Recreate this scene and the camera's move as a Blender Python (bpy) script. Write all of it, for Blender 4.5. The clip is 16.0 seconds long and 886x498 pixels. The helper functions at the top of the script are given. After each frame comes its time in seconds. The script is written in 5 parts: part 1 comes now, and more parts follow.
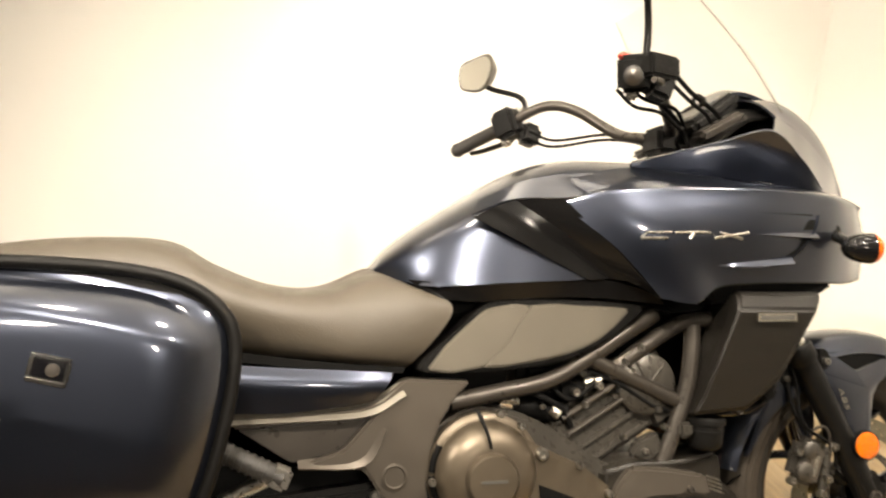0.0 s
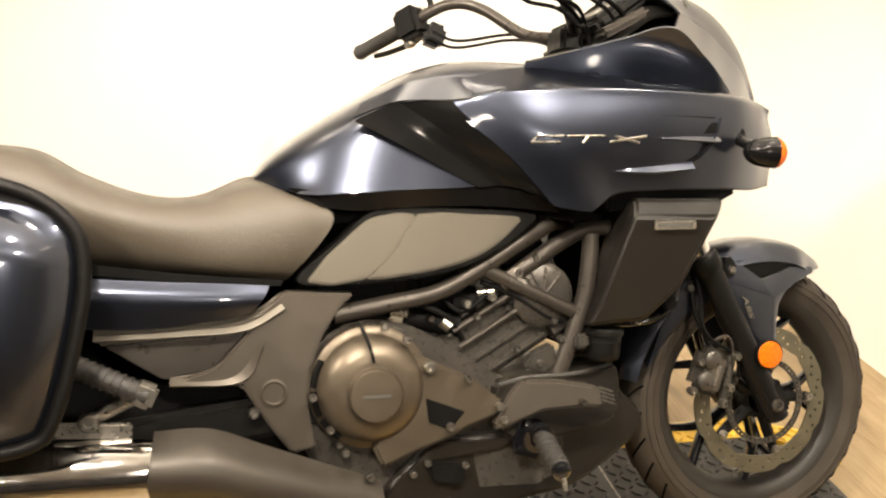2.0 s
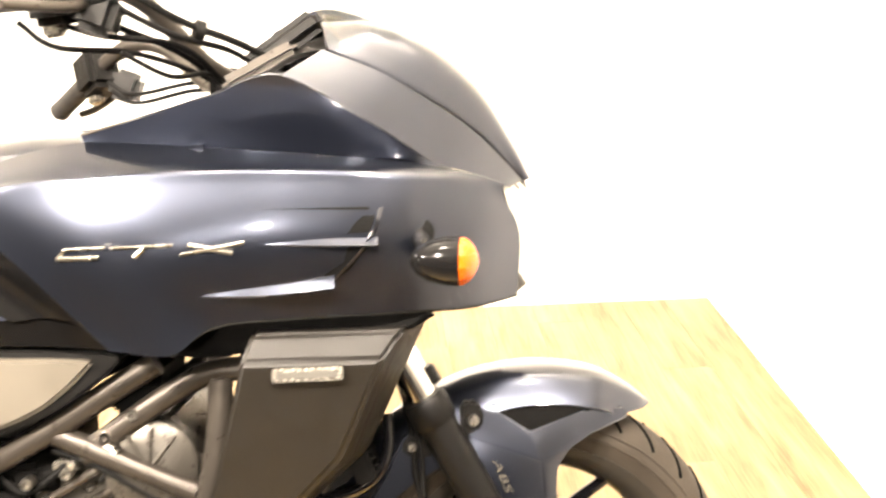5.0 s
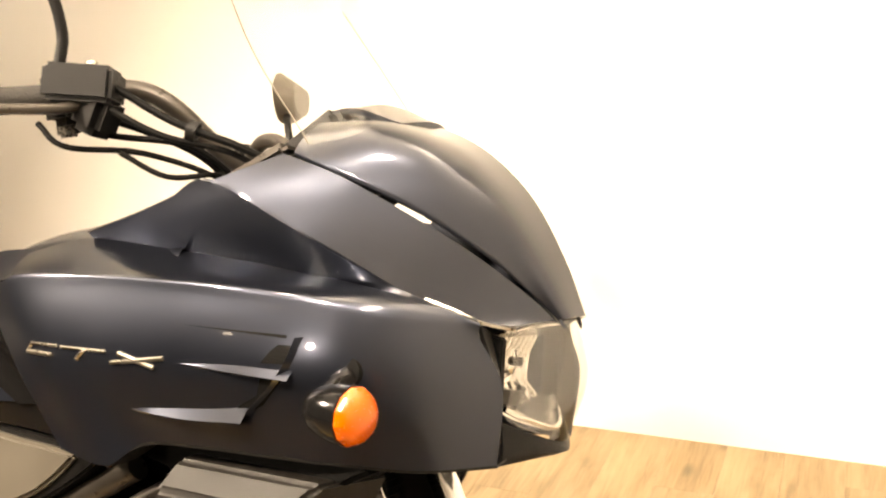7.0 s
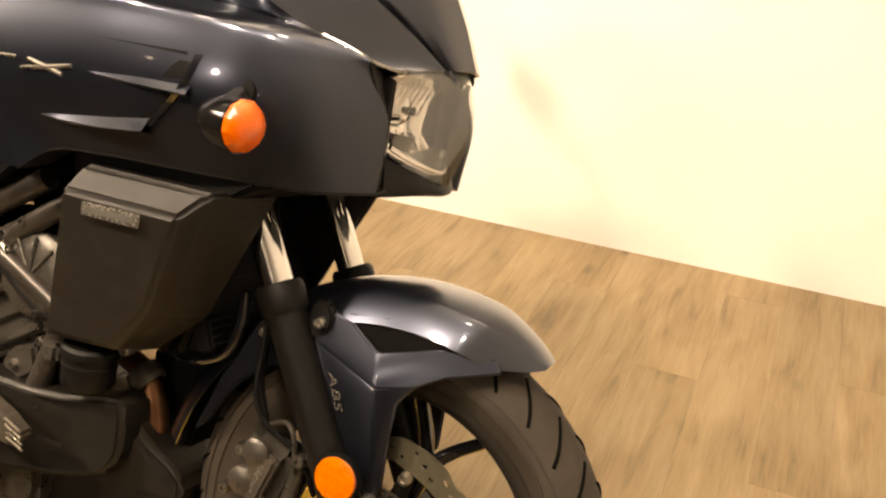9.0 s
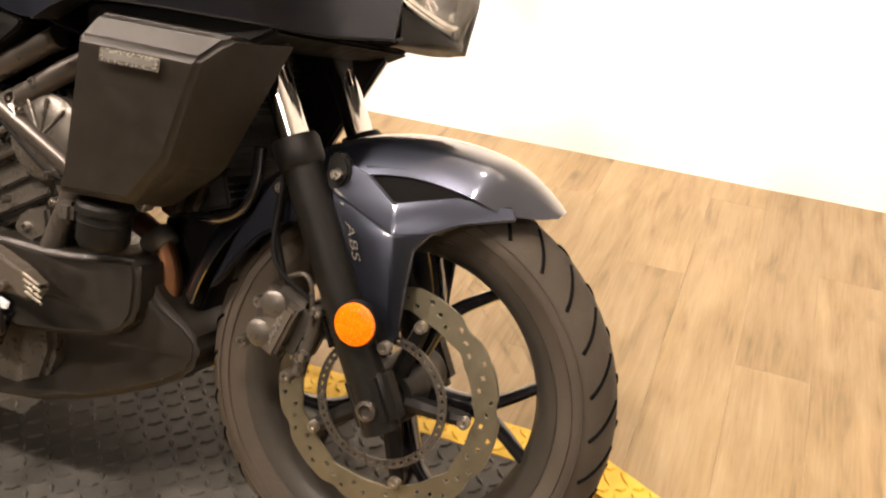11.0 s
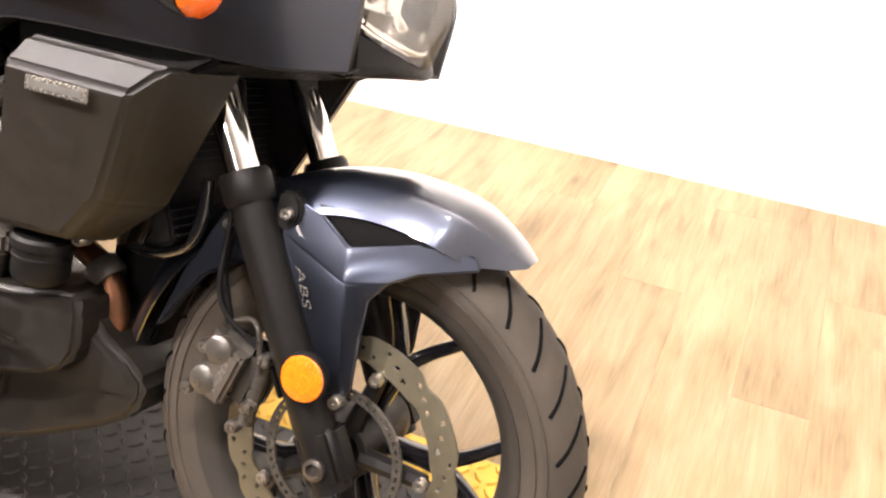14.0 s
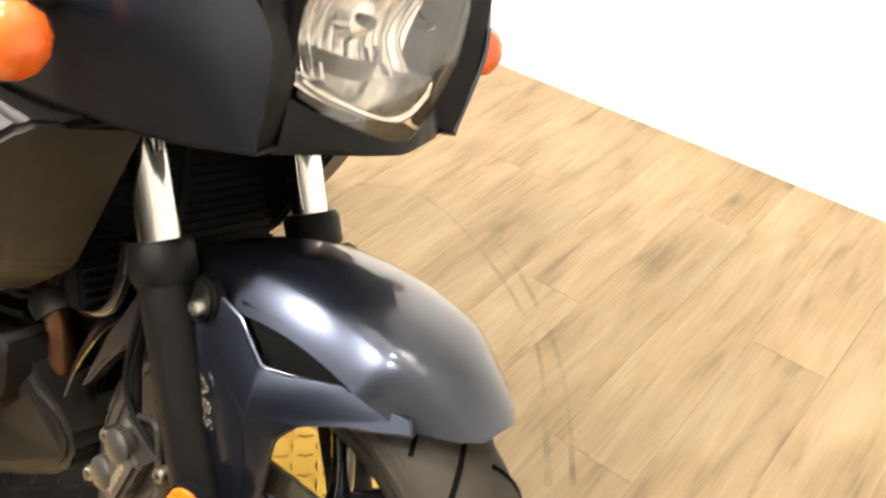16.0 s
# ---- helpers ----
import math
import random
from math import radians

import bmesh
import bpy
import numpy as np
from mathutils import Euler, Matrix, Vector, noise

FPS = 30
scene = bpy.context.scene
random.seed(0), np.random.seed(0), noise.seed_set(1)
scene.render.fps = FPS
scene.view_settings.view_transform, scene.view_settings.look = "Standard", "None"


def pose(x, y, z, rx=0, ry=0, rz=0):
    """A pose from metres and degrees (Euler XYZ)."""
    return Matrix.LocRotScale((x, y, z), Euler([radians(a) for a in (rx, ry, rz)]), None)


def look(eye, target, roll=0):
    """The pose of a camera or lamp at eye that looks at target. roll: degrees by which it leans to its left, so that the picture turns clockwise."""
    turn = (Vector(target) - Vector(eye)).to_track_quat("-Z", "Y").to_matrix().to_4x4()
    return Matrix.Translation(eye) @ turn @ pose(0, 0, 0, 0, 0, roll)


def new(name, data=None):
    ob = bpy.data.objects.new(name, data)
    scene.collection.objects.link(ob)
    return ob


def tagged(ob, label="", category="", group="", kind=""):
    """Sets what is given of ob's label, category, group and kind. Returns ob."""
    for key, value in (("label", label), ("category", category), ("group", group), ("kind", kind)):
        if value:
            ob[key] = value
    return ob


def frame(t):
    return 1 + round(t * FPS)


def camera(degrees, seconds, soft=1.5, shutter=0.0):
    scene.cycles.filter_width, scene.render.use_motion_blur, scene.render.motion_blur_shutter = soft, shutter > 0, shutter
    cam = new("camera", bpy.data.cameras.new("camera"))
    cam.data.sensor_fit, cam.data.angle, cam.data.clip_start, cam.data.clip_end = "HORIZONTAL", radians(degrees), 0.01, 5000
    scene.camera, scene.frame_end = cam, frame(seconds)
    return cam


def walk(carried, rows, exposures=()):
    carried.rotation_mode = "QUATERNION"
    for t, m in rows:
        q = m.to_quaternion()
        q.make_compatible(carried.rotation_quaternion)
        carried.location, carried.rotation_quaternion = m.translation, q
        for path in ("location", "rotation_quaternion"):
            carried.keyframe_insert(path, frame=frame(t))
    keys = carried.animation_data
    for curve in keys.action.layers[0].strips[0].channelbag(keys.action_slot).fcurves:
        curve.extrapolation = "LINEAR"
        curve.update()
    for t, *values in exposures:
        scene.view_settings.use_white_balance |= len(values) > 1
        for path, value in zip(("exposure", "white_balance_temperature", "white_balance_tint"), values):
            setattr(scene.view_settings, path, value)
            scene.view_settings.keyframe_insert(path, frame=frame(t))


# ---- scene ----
from mathutils.bvhtree import BVHTree

LENS = 52.2
LEAN = Matrix.Rotation(radians(-20.0), 4, "X")   # the motorcycle leans away on its side stand
FLOOR_Z = -0.04

# time, eye, target and roll
PATH = [
    (0, (-1.355, -1.435, 1.333), (-0.885, 0.414, 0.734), 4.8),
    (0.5, (-1.432, -1.434, 1.316), (-0.761, 0.342, 0.688), 4.8),
    (1, (-1.443, -1.425, 1.305), (-0.715, 0.300, 0.604), 5.2),
    (1.5, (-1.342, -1.419, 1.309), (-0.661, 0.305, 0.557), 3.4),
    (2, (-1.177, -1.401, 1.306), (-0.650, 0.368, 0.536), 5.2),
    (2.5, (-1.030, -1.325, 1.313), (-0.533, 0.447, 0.530), 1.8),
    (3, (-0.901, -1.201, 1.317), (-0.403, 0.554, 0.497), 5.9),
    (3.5, (-0.768, -1.101, 1.293), (-0.305, 0.649, 0.443), 4.2),
    (4, (-0.593, -1.063, 1.279), (-0.211, 0.711, 0.437), 3.7),
    (4.5, (-0.390, -1.042, 1.301), (-0.201, 0.791, 0.523), 3.4),
    (5, (-0.234, -0.968, 1.296), (-0.076, 0.872, 0.529), -0.1),
    (5.2, (-0.170, -0.904, 1.296), (-0.059, 0.948, 0.549), 0.1),
    (7.3, (0.331, -0.654, 1.254), (-0.547, 1.059, 0.712), -5.0),
    (7.5, (0.345, -0.689, 1.291), (-0.501, 1.002, 0.641), -4.9),
    (8, (0.423, -0.735, 1.258), (-0.319, 0.933, 0.440), -2.7),
    (8.5, (0.429, -0.724, 1.232), (-0.283, 0.938, 0.377), -0.1),
    (9, (0.416, -0.731, 1.197), (-0.277, 0.907, 0.282), 2.0),
    (9.5, (0.408, -0.757, 1.162), (-0.285, 0.882, 0.250), 2.3),
    (10, (0.407, -0.777, 1.119), (-0.242, 0.861, 0.173), 2.9),
    (10.2, (0.406, -0.785, 1.103), (-0.236, 0.849, 0.145), 2.5),
    (12.3, (0.330, -0.872, 1.092), (-0.150, 0.750, 0.024), 6.6),
    (12.5, (0.313, -0.863, 1.082), (-0.162, 0.763, 0.020), 7.5),
    (13, (0.293, -0.846, 1.061), (-0.189, 0.782, 0.004), 8.0),
    (13.5, (0.342, -0.789, 1.083), (-0.161, 0.839, 0.035), 5.4),
    (14, (0.408, -0.680, 1.130), (-0.216, 0.893, 0.064), 3.8),
    (14.5, (0.449, -0.606, 1.142), (-0.225, 0.913, 0.029), 3.1),
    (15, (0.445, -0.503, 1.137), (-0.292, 0.971, 0.003), 2.9),
    (15.5, (0.432, -0.356, 1.145), (-0.451, 0.928, -0.109), 3.7),
    (16, (0.444, -0.246, 1.152), (-0.514, 0.998, -0.087), 3.4),
]

cam = camera(LENS, 16.0, soft=2.2, shutter=0.4)
walk(cam, [(t, look(eye, target, roll)) for t, eye, target, roll in PATH],
     exposures=[(0.0, 0.38, 6900, 11), (1.0, 0.18, 6950, 11), (2.0, 0.43, 6950, 12), (2.8, 0.80, 6950, 12), (3.5, 1.50, 6850, 13), (4.2, 1.82, 6850, 14),
                (5.2, 1.80, 6950, 14), (6.2, 1.24, 7400, 15), (7.3, 0.72, 8200, 15), (8.0, 0.42, 8700, 17), (8.5, 0.32, 8650, 17), (9.0, 0.17, 8450, 18),
                (9.5, 0.19, 8300, 18), (10.2, 0.37, 8000, 19), (11.3, 0.82, 6900, 21), (12.3, 1.22, 6400, 22), (14.0, 1.33, 6150, 20), (15.0, 0.97, 6350, 16),
                (16.0, 0.90, 6200, 11)])


# ---- light ----
world = bpy.data.worlds.new("room_world")
scene.world = world
world.use_nodes = True
world.node_tree.nodes["Background"].inputs["Color"].default_value = (1.0, 0.86, 0.66, 1)
world.node_tree.nodes["Background"].inputs["Strength"].default_value = 0.02

# unseen ceiling spotlights, some placed by glints and wall shadows, others added as fill: x, y, target, watts, cone in
# degrees
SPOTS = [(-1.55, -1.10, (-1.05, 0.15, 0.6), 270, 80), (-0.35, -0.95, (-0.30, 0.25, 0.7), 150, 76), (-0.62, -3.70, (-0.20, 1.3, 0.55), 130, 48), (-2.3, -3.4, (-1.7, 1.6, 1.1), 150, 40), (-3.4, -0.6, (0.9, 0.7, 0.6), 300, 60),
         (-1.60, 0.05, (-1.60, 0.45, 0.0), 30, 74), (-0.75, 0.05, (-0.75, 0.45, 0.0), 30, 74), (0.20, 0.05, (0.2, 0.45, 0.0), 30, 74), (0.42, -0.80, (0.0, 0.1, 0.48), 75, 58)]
# fill lamps added above the view to brighten the ceiling
CEILING_FILL_WATTS = 205


# ---- materials ----
def material(name, color, rough=0.5, metal=0.0, coat=0.0, vary=0.12, scale=6.0, bump=0.0, bump_scale=200.0, emit=None, rough_vary=0.08, spec=0.5):
    m = bpy.data.materials.new(name)
    m.use_nodes = True
    nt = m.node_tree
    b = nt.nodes["Principled BSDF"]
    b.inputs["Metallic"].default_value = metal
    b.inputs["Coat Weight"].default_value = coat
    b.inputs["Coat Roughness"].default_value = 0.055
    b.inputs["Specular IOR Level"].default_value = spec
    tc = nt.nodes.new("ShaderNodeTexCoord")
    n1 = nt.nodes.new("ShaderNodeTexNoise")
    n1.inputs["Scale"].default_value = scale
    n1.inputs["Detail"].default_value = 6.0
    nt.links.new(tc.outputs["Object"], n1.inputs["Vector"])
    ramp = nt.nodes.new("ShaderNodeMapRange")
    ramp.inputs["From Min"].default_value = 0.3
    ramp.inputs["From Max"].default_value = 0.7
    ramp.inputs["To Min"].default_value = 1.0 - vary
    ramp.inputs["To Max"].default_value = 1.0 + vary
    nt.links.new(n1.outputs["Fac"], ramp.inputs["Value"])
    mul = nt.nodes.new("ShaderNodeVectorMath")
    mul.operation = "SCALE"
    mul.inputs[0].default_value = color
    nt.links.new(ramp.outputs["Result"], mul.inputs["Scale"])
    nt.links.new(mul.outputs["Vector"], b.inputs["Base Color"])
    n2 = nt.nodes.new("ShaderNodeTexNoise")
    n2.inputs["Scale"].default_value = scale * 5
    n2.inputs["Detail"].default_value = 4.0
    nt.links.new(tc.outputs["Object"], n2.inputs["Vector"])
    r2 = nt.nodes.new("ShaderNodeMapRange")
    r2.inputs["From Min"].default_value = 0.3
    r2.inputs["From Max"].default_value = 0.7
    r2.inputs["To Min"].default_value = max(0.01, rough - rough_vary)
    r2.inputs["To Max"].default_value = min(1.0, rough + rough_vary)
    nt.links.new(n2.outputs["Fac"], r2.inputs["Value"])
    nt.links.new(r2.outputs["Result"], b.inputs["Roughness"])
    if bump:
        n3 = nt.nodes.new("ShaderNodeTexNoise")
        n3.inputs["Scale"].default_value = bump_scale
        n3.inputs["Detail"].default_value = 2.0
        nt.links.new(tc.outputs["Object"], n3.inputs["Vector"])
        bp = nt.nodes.new("ShaderNodeBump")
        bp.inputs["Strength"].default_value = bump
        bp.inputs["Distance"].default_value = 0.002
        nt.links.new(n3.outputs["Fac"], bp.inputs["Height"])
        nt.links.new(bp.outputs["Normal"], b.inputs["Normal"])
    if emit:
        b.inputs["Emission Color"].default_value = (*emit[0], 1)
        b.inputs["Emission Strength"].default_value = emit[1]
    return m


PAINT = material("pearl_blue_paint", (0.034, 0.0395, 0.056), 0.29, 0.9, 1.0, 0.04, 3.0, rough_vary=0.012)
BAND = material("black_trim", (0.0045, 0.0043, 0.0043), 0.14, 0.0, 0.0, 0.1, spec=0.22, rough_vary=0.01)
LOWER_PLASTIC = material("brown_black_plastic", (0.0088, 0.0075, 0.0059), 0.36, 0.0, 0.0, 0.15, 7.0, 0.25, 700.0, spec=0.32)
HEAT_SHIELD = material("heat_shield_paint", (0.040, 0.034, 0.027), 0.45, 0.4, 0.0, 0.12, 8.0, 0.1, 500.0)
GLOSS_BLACK = material("gloss_black", (0.004, 0.004, 0.005), 0.12, 0.0, 0.6, 0.05)
SATIN_BLACK = material("satin_black_plastic", (0.0042, 0.0039, 0.0036), 0.42, 0.0, 0.0, 0.15, 8.0, 0.25, 900.0, spec=0.15)
MATTE_BLACK = material("matte_black", (0.0030, 0.0029, 0.0028), 0.62, 0.0, 0.0, 0.2, 8.0, 0.3, 500.0, spec=0.08)
SHROUD = material("grained_dark_plastic", (0.0085, 0.0073, 0.0059), 0.42, 0.0, 0.0, 0.12, 7.0, 0.35, 1200.0, spec=0.30)
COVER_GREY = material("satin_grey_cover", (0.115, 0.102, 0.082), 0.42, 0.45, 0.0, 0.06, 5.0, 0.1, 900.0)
FRAME_STEEL = material("frame_grey_black", (0.044, 0.038, 0.032), 0.33, 0.5, 0.0, 0.12, 10.0, 0.1, 600.0)
BRONZE = material("bronze_engine_cover", (0.098, 0.079, 0.057), 0.38, 0.65, 0.0, 0.10, 8.0, 0.1, 500.0)
DARK_CAST = material("dark_cast_engine", (0.052, 0.047, 0.040), 0.31, 0.45, 0.0, 0.2, 14.0, 0.3, 300.0)
CHROME = material("chrome", (0.78, 0.76, 0.73), 0.10, 1.0, 0.0, 0.05, 12.0, rough_vary=0.04)
STEEL = material("brushed_steel", (0.36, 0.34, 0.305), 0.32, 1.0, 0.0, 0.1, 30.0)
ROTOR = material("rotor_steel", (0.17, 0.155, 0.11), 0.36, 0.8, 0.0, 0.15, 20.0)
RUBBER = material("tyre_rubber", (0.036, 0.030, 0.024), 0.64, 0.0, 0.0, 0.22, 9.0, 0.3, 250.0, spec=0.12)
RIM = material("dusty_black_rim", (0.020, 0.0175, 0.0145), 0.46, 0.0, 0.0, 0.2, 9.0, 0.1, 300.0, spec=0.25)
GROOVE = material("tyre_groove", (0.004, 0.004, 0.004), 0.9, spec=0.0)
VINYL = material("seat_vinyl", (0.064, 0.054, 0.041), 0.45, 0.0, 0.0, 0.10, 5.0, 0.5, 420.0, spec=0.4)
GRIP = material("grip_rubber", (0.017, 0.015, 0.013), 0.6, 0.0, 0.0, 0.15, 12.0, 0.6, 300.0)
COPPER = material("heat_tinted_pipe", (0.17, 0.080, 0.042), 0.38, 0.9, 0.0, 0.35, 18.0)
AMBER = material("amber_lens", (0.56, 0.088, 0.002), 0.22, 0.0, 0.2, 0.15, 60.0)
AMBER_FLAT = material("amber_reflector", (0.54, 0.110, 0.002), 0.25, 0.0, 0.5, 0.15, 90.0)
RED = material("red_switch", (0.75, 0.10, 0.07), 0.4)
MIRROR = material("mirror_glass", (0.74, 0.72, 0.66), 0.02, 1.0, 0.0, 0.0, rough_vary=0.0)
BADGE = material("badge_silver", (0.40, 0.375, 0.33), 0.25, 0.9, 0.0, 0.1, 60.0)
BADGE_DARK = material("badge_recess", (0.10, 0.095, 0.085), 0.4, 0.5)
YELLOW = material("yellow_paint", (0.66, 0.42, 0.045), 0.45, 0.0, 0.0, 0.18, 9.0, 0.2, 80.0)
PLATE = material("black_tread_plate", (0.042, 0.040, 0.036), 0.48, 0.3, 0.0, 0.35, 7.0, 0.2, 120.0)
BARE_PLATE = material("bare_tread_plate", (0.35, 0.34, 0.31), 0.4, 0.7, 0.0, 0.25, 9.0)
WALL = material("white_wall_paint", (0.80, 0.787, 0.755), 0.7, 0.0, 0.0, 0.02, 1.2, 0.15, 300.0)
CEILING = material("ceiling_paint", (0.78, 0.765, 0.73), 0.8)
SUBFLOOR = material("plank_joint", (0.40, 0.31, 0.20), 0.7)
REFLECTOR_BOWL = material("headlight_reflector", (0.94, 0.92, 0.89), 0.16, 0.9, 0.0, 0.03)
LAMP = material("lamp_diffuser", (0.9, 0.9, 0.9), 0.5, emit=((1.0, 0.88, 0.72), 9.0))
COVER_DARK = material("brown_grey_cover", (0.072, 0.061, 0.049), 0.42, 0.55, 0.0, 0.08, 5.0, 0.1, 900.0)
UNSEEN_WALL = material("unseen_dark_wall", (0.05, 0.047, 0.045), 0.7, 0.0, 0.0, 0.1, 1.5)
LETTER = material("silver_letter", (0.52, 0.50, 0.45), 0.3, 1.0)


def wood_material():
    m = bpy.data.materials.new("vinyl_oak_plank")
    m.use_nodes = True
    nt = m.node_tree
    b = nt.nodes["Principled BSDF"]
    tc = nt.nodes.new("ShaderNodeTexCoord")
    oi = nt.nodes.new("ShaderNodeObjectInfo")
    sh = nt.nodes.new("ShaderNodeVectorMath")
    sh.operation = "SCALE"
    sh.inputs[0].default_value = (13.0, 7.0, 3.0)
    nt.links.new(oi.outputs["Random"], sh.inputs["Scale"])
    add = nt.nodes.new("ShaderNodeVectorMath")
    add.operation = "ADD"
    nt.links.new(tc.outputs["Object"], add.inputs[0])
    nt.links.new(sh.outputs["Vector"], add.inputs[1])
    cols = []
    for sx, sy, detail in ((38.0, 3.6, 10.0), (12.0, 3.4, 8.0), (170.0, 9.0, 4.0)):
        mp = nt.nodes.new("ShaderNodeMapping")
        mp.inputs["Scale"].default_value = (sx, sy, 1.0)
        nt.links.new(add.outputs["Vector"], mp.inputs["Vector"])
        n = nt.nodes.new("ShaderNodeTexNoise")
        n.inputs["Scale"].default_value = 1.0
        n.inputs["Detail"].default_value = detail
        n.inputs["Distortion"].default_value = 0.6
        nt.links.new(mp.outputs["Vector"], n.inputs["Vector"])
        cols.append(n.outputs["Fac"])
    mix1 = nt.nodes.new("ShaderNodeMix")
    mix1.inputs["Factor"].default_value = 0.58
    nt.links.new(cols[0], mix1.inputs["A"])
    nt.links.new(cols[1], mix1.inputs["B"])
    mix2 = nt.nodes.new("ShaderNodeMix")
    mix2.inputs["Factor"].default_value = 0.22
    nt.links.new(mix1.outputs["Result"], mix2.inputs["A"])
    nt.links.new(cols[2], mix2.inputs["B"])
    ramp = nt.nodes.new("ShaderNodeValToRGB")
    e = ramp.color_ramp.elements
    e[0].position, e[0].color = 0.28, (0.082, 0.048, 0.021, 1)
    e[1].position, e[1].color = 0.72, (0.385, 0.295, 0.178, 1)
    mid = e.new(0.46)
    mid.color = (0.255, 0.178, 0.090, 1)
    nt.links.new(mix2.outputs["Result"], ramp.inputs["Fac"])
    tone = nt.nodes.new("ShaderNodeMapRange")
    tone.inputs["To Min"].default_value = 0.83
    tone.inputs["To Max"].default_value = 0.95
    nt.links.new(oi.outputs["Random"], tone.inputs["Value"])
    # knots
    vor = nt.nodes.new("ShaderNodeTexVoronoi")
    vor.inputs["Scale"].default_value = 1.0
    mpk = nt.nodes.new("ShaderNodeMapping")
    mpk.inputs["Scale"].default_value = (5.5, 2.6, 1.0)
    nt.links.new(add.outputs["Vector"], mpk.inputs["Vector"])
    nt.links.new(mpk.outputs["Vector"], vor.inputs["Vector"])
    kn = nt.nodes.new("ShaderNodeMapRange")
    kn.inputs["From Min"].default_value = 0.02
    kn.inputs["From Max"].default_value = 0.13
    kn.inputs["To Min"].default_value = 0.42
    kn.inputs["To Max"].default_value = 1.0
    nt.links.new(vor.outputs["Distance"], kn.inputs["Value"])
    both = nt.nodes.new("ShaderNodeMath")
    both.operation = "MULTIPLY"
    nt.links.new(tone.outputs["Result"], both.inputs[0])
    nt.links.new(kn.outputs["Result"], both.inputs[1])
    mul = nt.nodes.new("ShaderNodeVectorMath")
    mul.operation = "SCALE"
    nt.links.new(ramp.outputs["Color"], mul.inputs[0])
    nt.links.new(both.outputs["Value"], mul.inputs["Scale"])
    nt.links.new(mul.outputs["Vector"], b.inputs["Base Color"])
    b.inputs["Roughness"].default_value = 0.42
    bp = nt.nodes.new("ShaderNodeBump")
    bp.inputs["Strength"].default_value = 0.15
    bp.inputs["Distance"].default_value = 0.002
    nt.links.new(cols[2], bp.inputs["Height"])
    nt.links.new(bp.outputs["Normal"], b.inputs["Normal"])
    return m


def glass_material(name, tint, rough=0.02, gloss=0.06):
    m = bpy.data.materials.new(name)
    m.use_nodes = True
    nt = m.node_tree
    out = nt.nodes["Material Output"]
    nt.nodes.remove(nt.nodes["Principled BSDF"])
    tr = nt.nodes.new("ShaderNodeBsdfTransparent")
    tr.inputs["Color"].default_value = (*tint, 1)
    gl = nt.nodes.new("ShaderNodeBsdfGlossy")
    gl.inputs["Roughness"].default_value = rough
    mx = nt.nodes.new("ShaderNodeMixShader")
    mx.inputs["Fac"].default_value = gloss
    nt.links.new(tr.outputs["BSDF"], mx.inputs[1])
    nt.links.new(gl.outputs["BSDF"], mx.inputs[2])
    nt.links.new(mx.outputs["Shader"], out.inputs["Surface"])
    return m


def mark_material():
    m = bpy.data.materials.new("tyre_mark")
    m.use_nodes = True
    nt = m.node_tree
    b = nt.nodes["Principled BSDF"]
    b.inputs["Base Color"].default_value = (0.10, 0.065, 0.035, 1)
    b.inputs["Roughness"].default_value = 0.6
    tc = nt.nodes.new("ShaderNodeTexCoord")
    n = nt.nodes.new("ShaderNodeTexNoise")
    n.inputs["Scale"].default_value = 14.0
    n.inputs["Detail"].default_value = 5.0
    nt.links.new(tc.outputs["Object"], n.inputs["Vector"])
    mr = nt.nodes.new("ShaderNodeMapRange")
    mr.inputs["From Min"].default_value = 0.35
    mr.inputs["From Max"].default_value = 0.7
    mr.inputs["To Min"].default_value = 0.0
    mr.inputs["To Max"].default_value = 0.30
    nt.links.new(n.outputs["Fac"], mr.inputs["Value"])
    nt.links.new(mr.outputs["Result"], b.inputs["Alpha"])
    return m


MARK = mark_material()
WOOD = wood_material()
CLEAR = glass_material("clear_plastic", (0.975, 0.975, 0.97), 0.02, 0.035)
LENS_CLEAR = glass_material("clear_headlight_lens", (0.97, 0.965, 0.95), 0.02, 0.09)


# ---- mesh helpers ----
def part(name, bm, mat, parent=None, label="", smooth=True, angle=40.0):
    me = bpy.data.meshes.new(name)
    bmesh.ops.recalc_face_normals(bm, faces=bm.faces[:])
    if smooth:
        for fc in bm.faces:
            fc.smooth = True
        lim = radians(angle)
        for ed in bm.edges:
            if len(ed.link_faces) == 2 and ed.calc_face_angle(0.0) > lim:
                ed.smooth = False
    bm.to_mesh(me)
    bm.free()
    me.materials.append(mat)
    ob = new(name, me)
    if parent is not None:
        ob.parent = parent
    if label:
        ob["label"] = label
    return ob


def curve_at(pts, s):
    """Catmull-Rom through pts at s in 0..1."""
    n = len(pts) - 1
    k = min(int(s * n), n - 1)
    u = s * n - k
    p1, p2 = Vector(pts[k]), Vector(pts[k + 1])
    p0 = Vector(pts[k - 1]) if k > 0 else p1 * 2 - p2
    p3 = Vector(pts[k + 2]) if k + 2 <= n else p2 * 2 - p1
    return 0.5 * ((2 * p1) + (p2 - p0) * u + (2 * p0 - 5 * p1 + 4 * p2 - p3) * u * u + (3 * p1 - p0 - 3 * p2 + p3) * u ** 3)


def loft(rails, nu=28, nv=6, thick=0.0, side=1, sharp=False):
    """A skin over rails (each a run of points along the part), curved along them and across them. thick: its wall, inwards to y = 0."""
    bm = bmesh.new()
    rows = []
    for i in range(nu + 1):
        s = i / nu
        ring = [curve_at(r, s) for r in rails]
        row = []
        tot = (len(ring) - 1) * nv
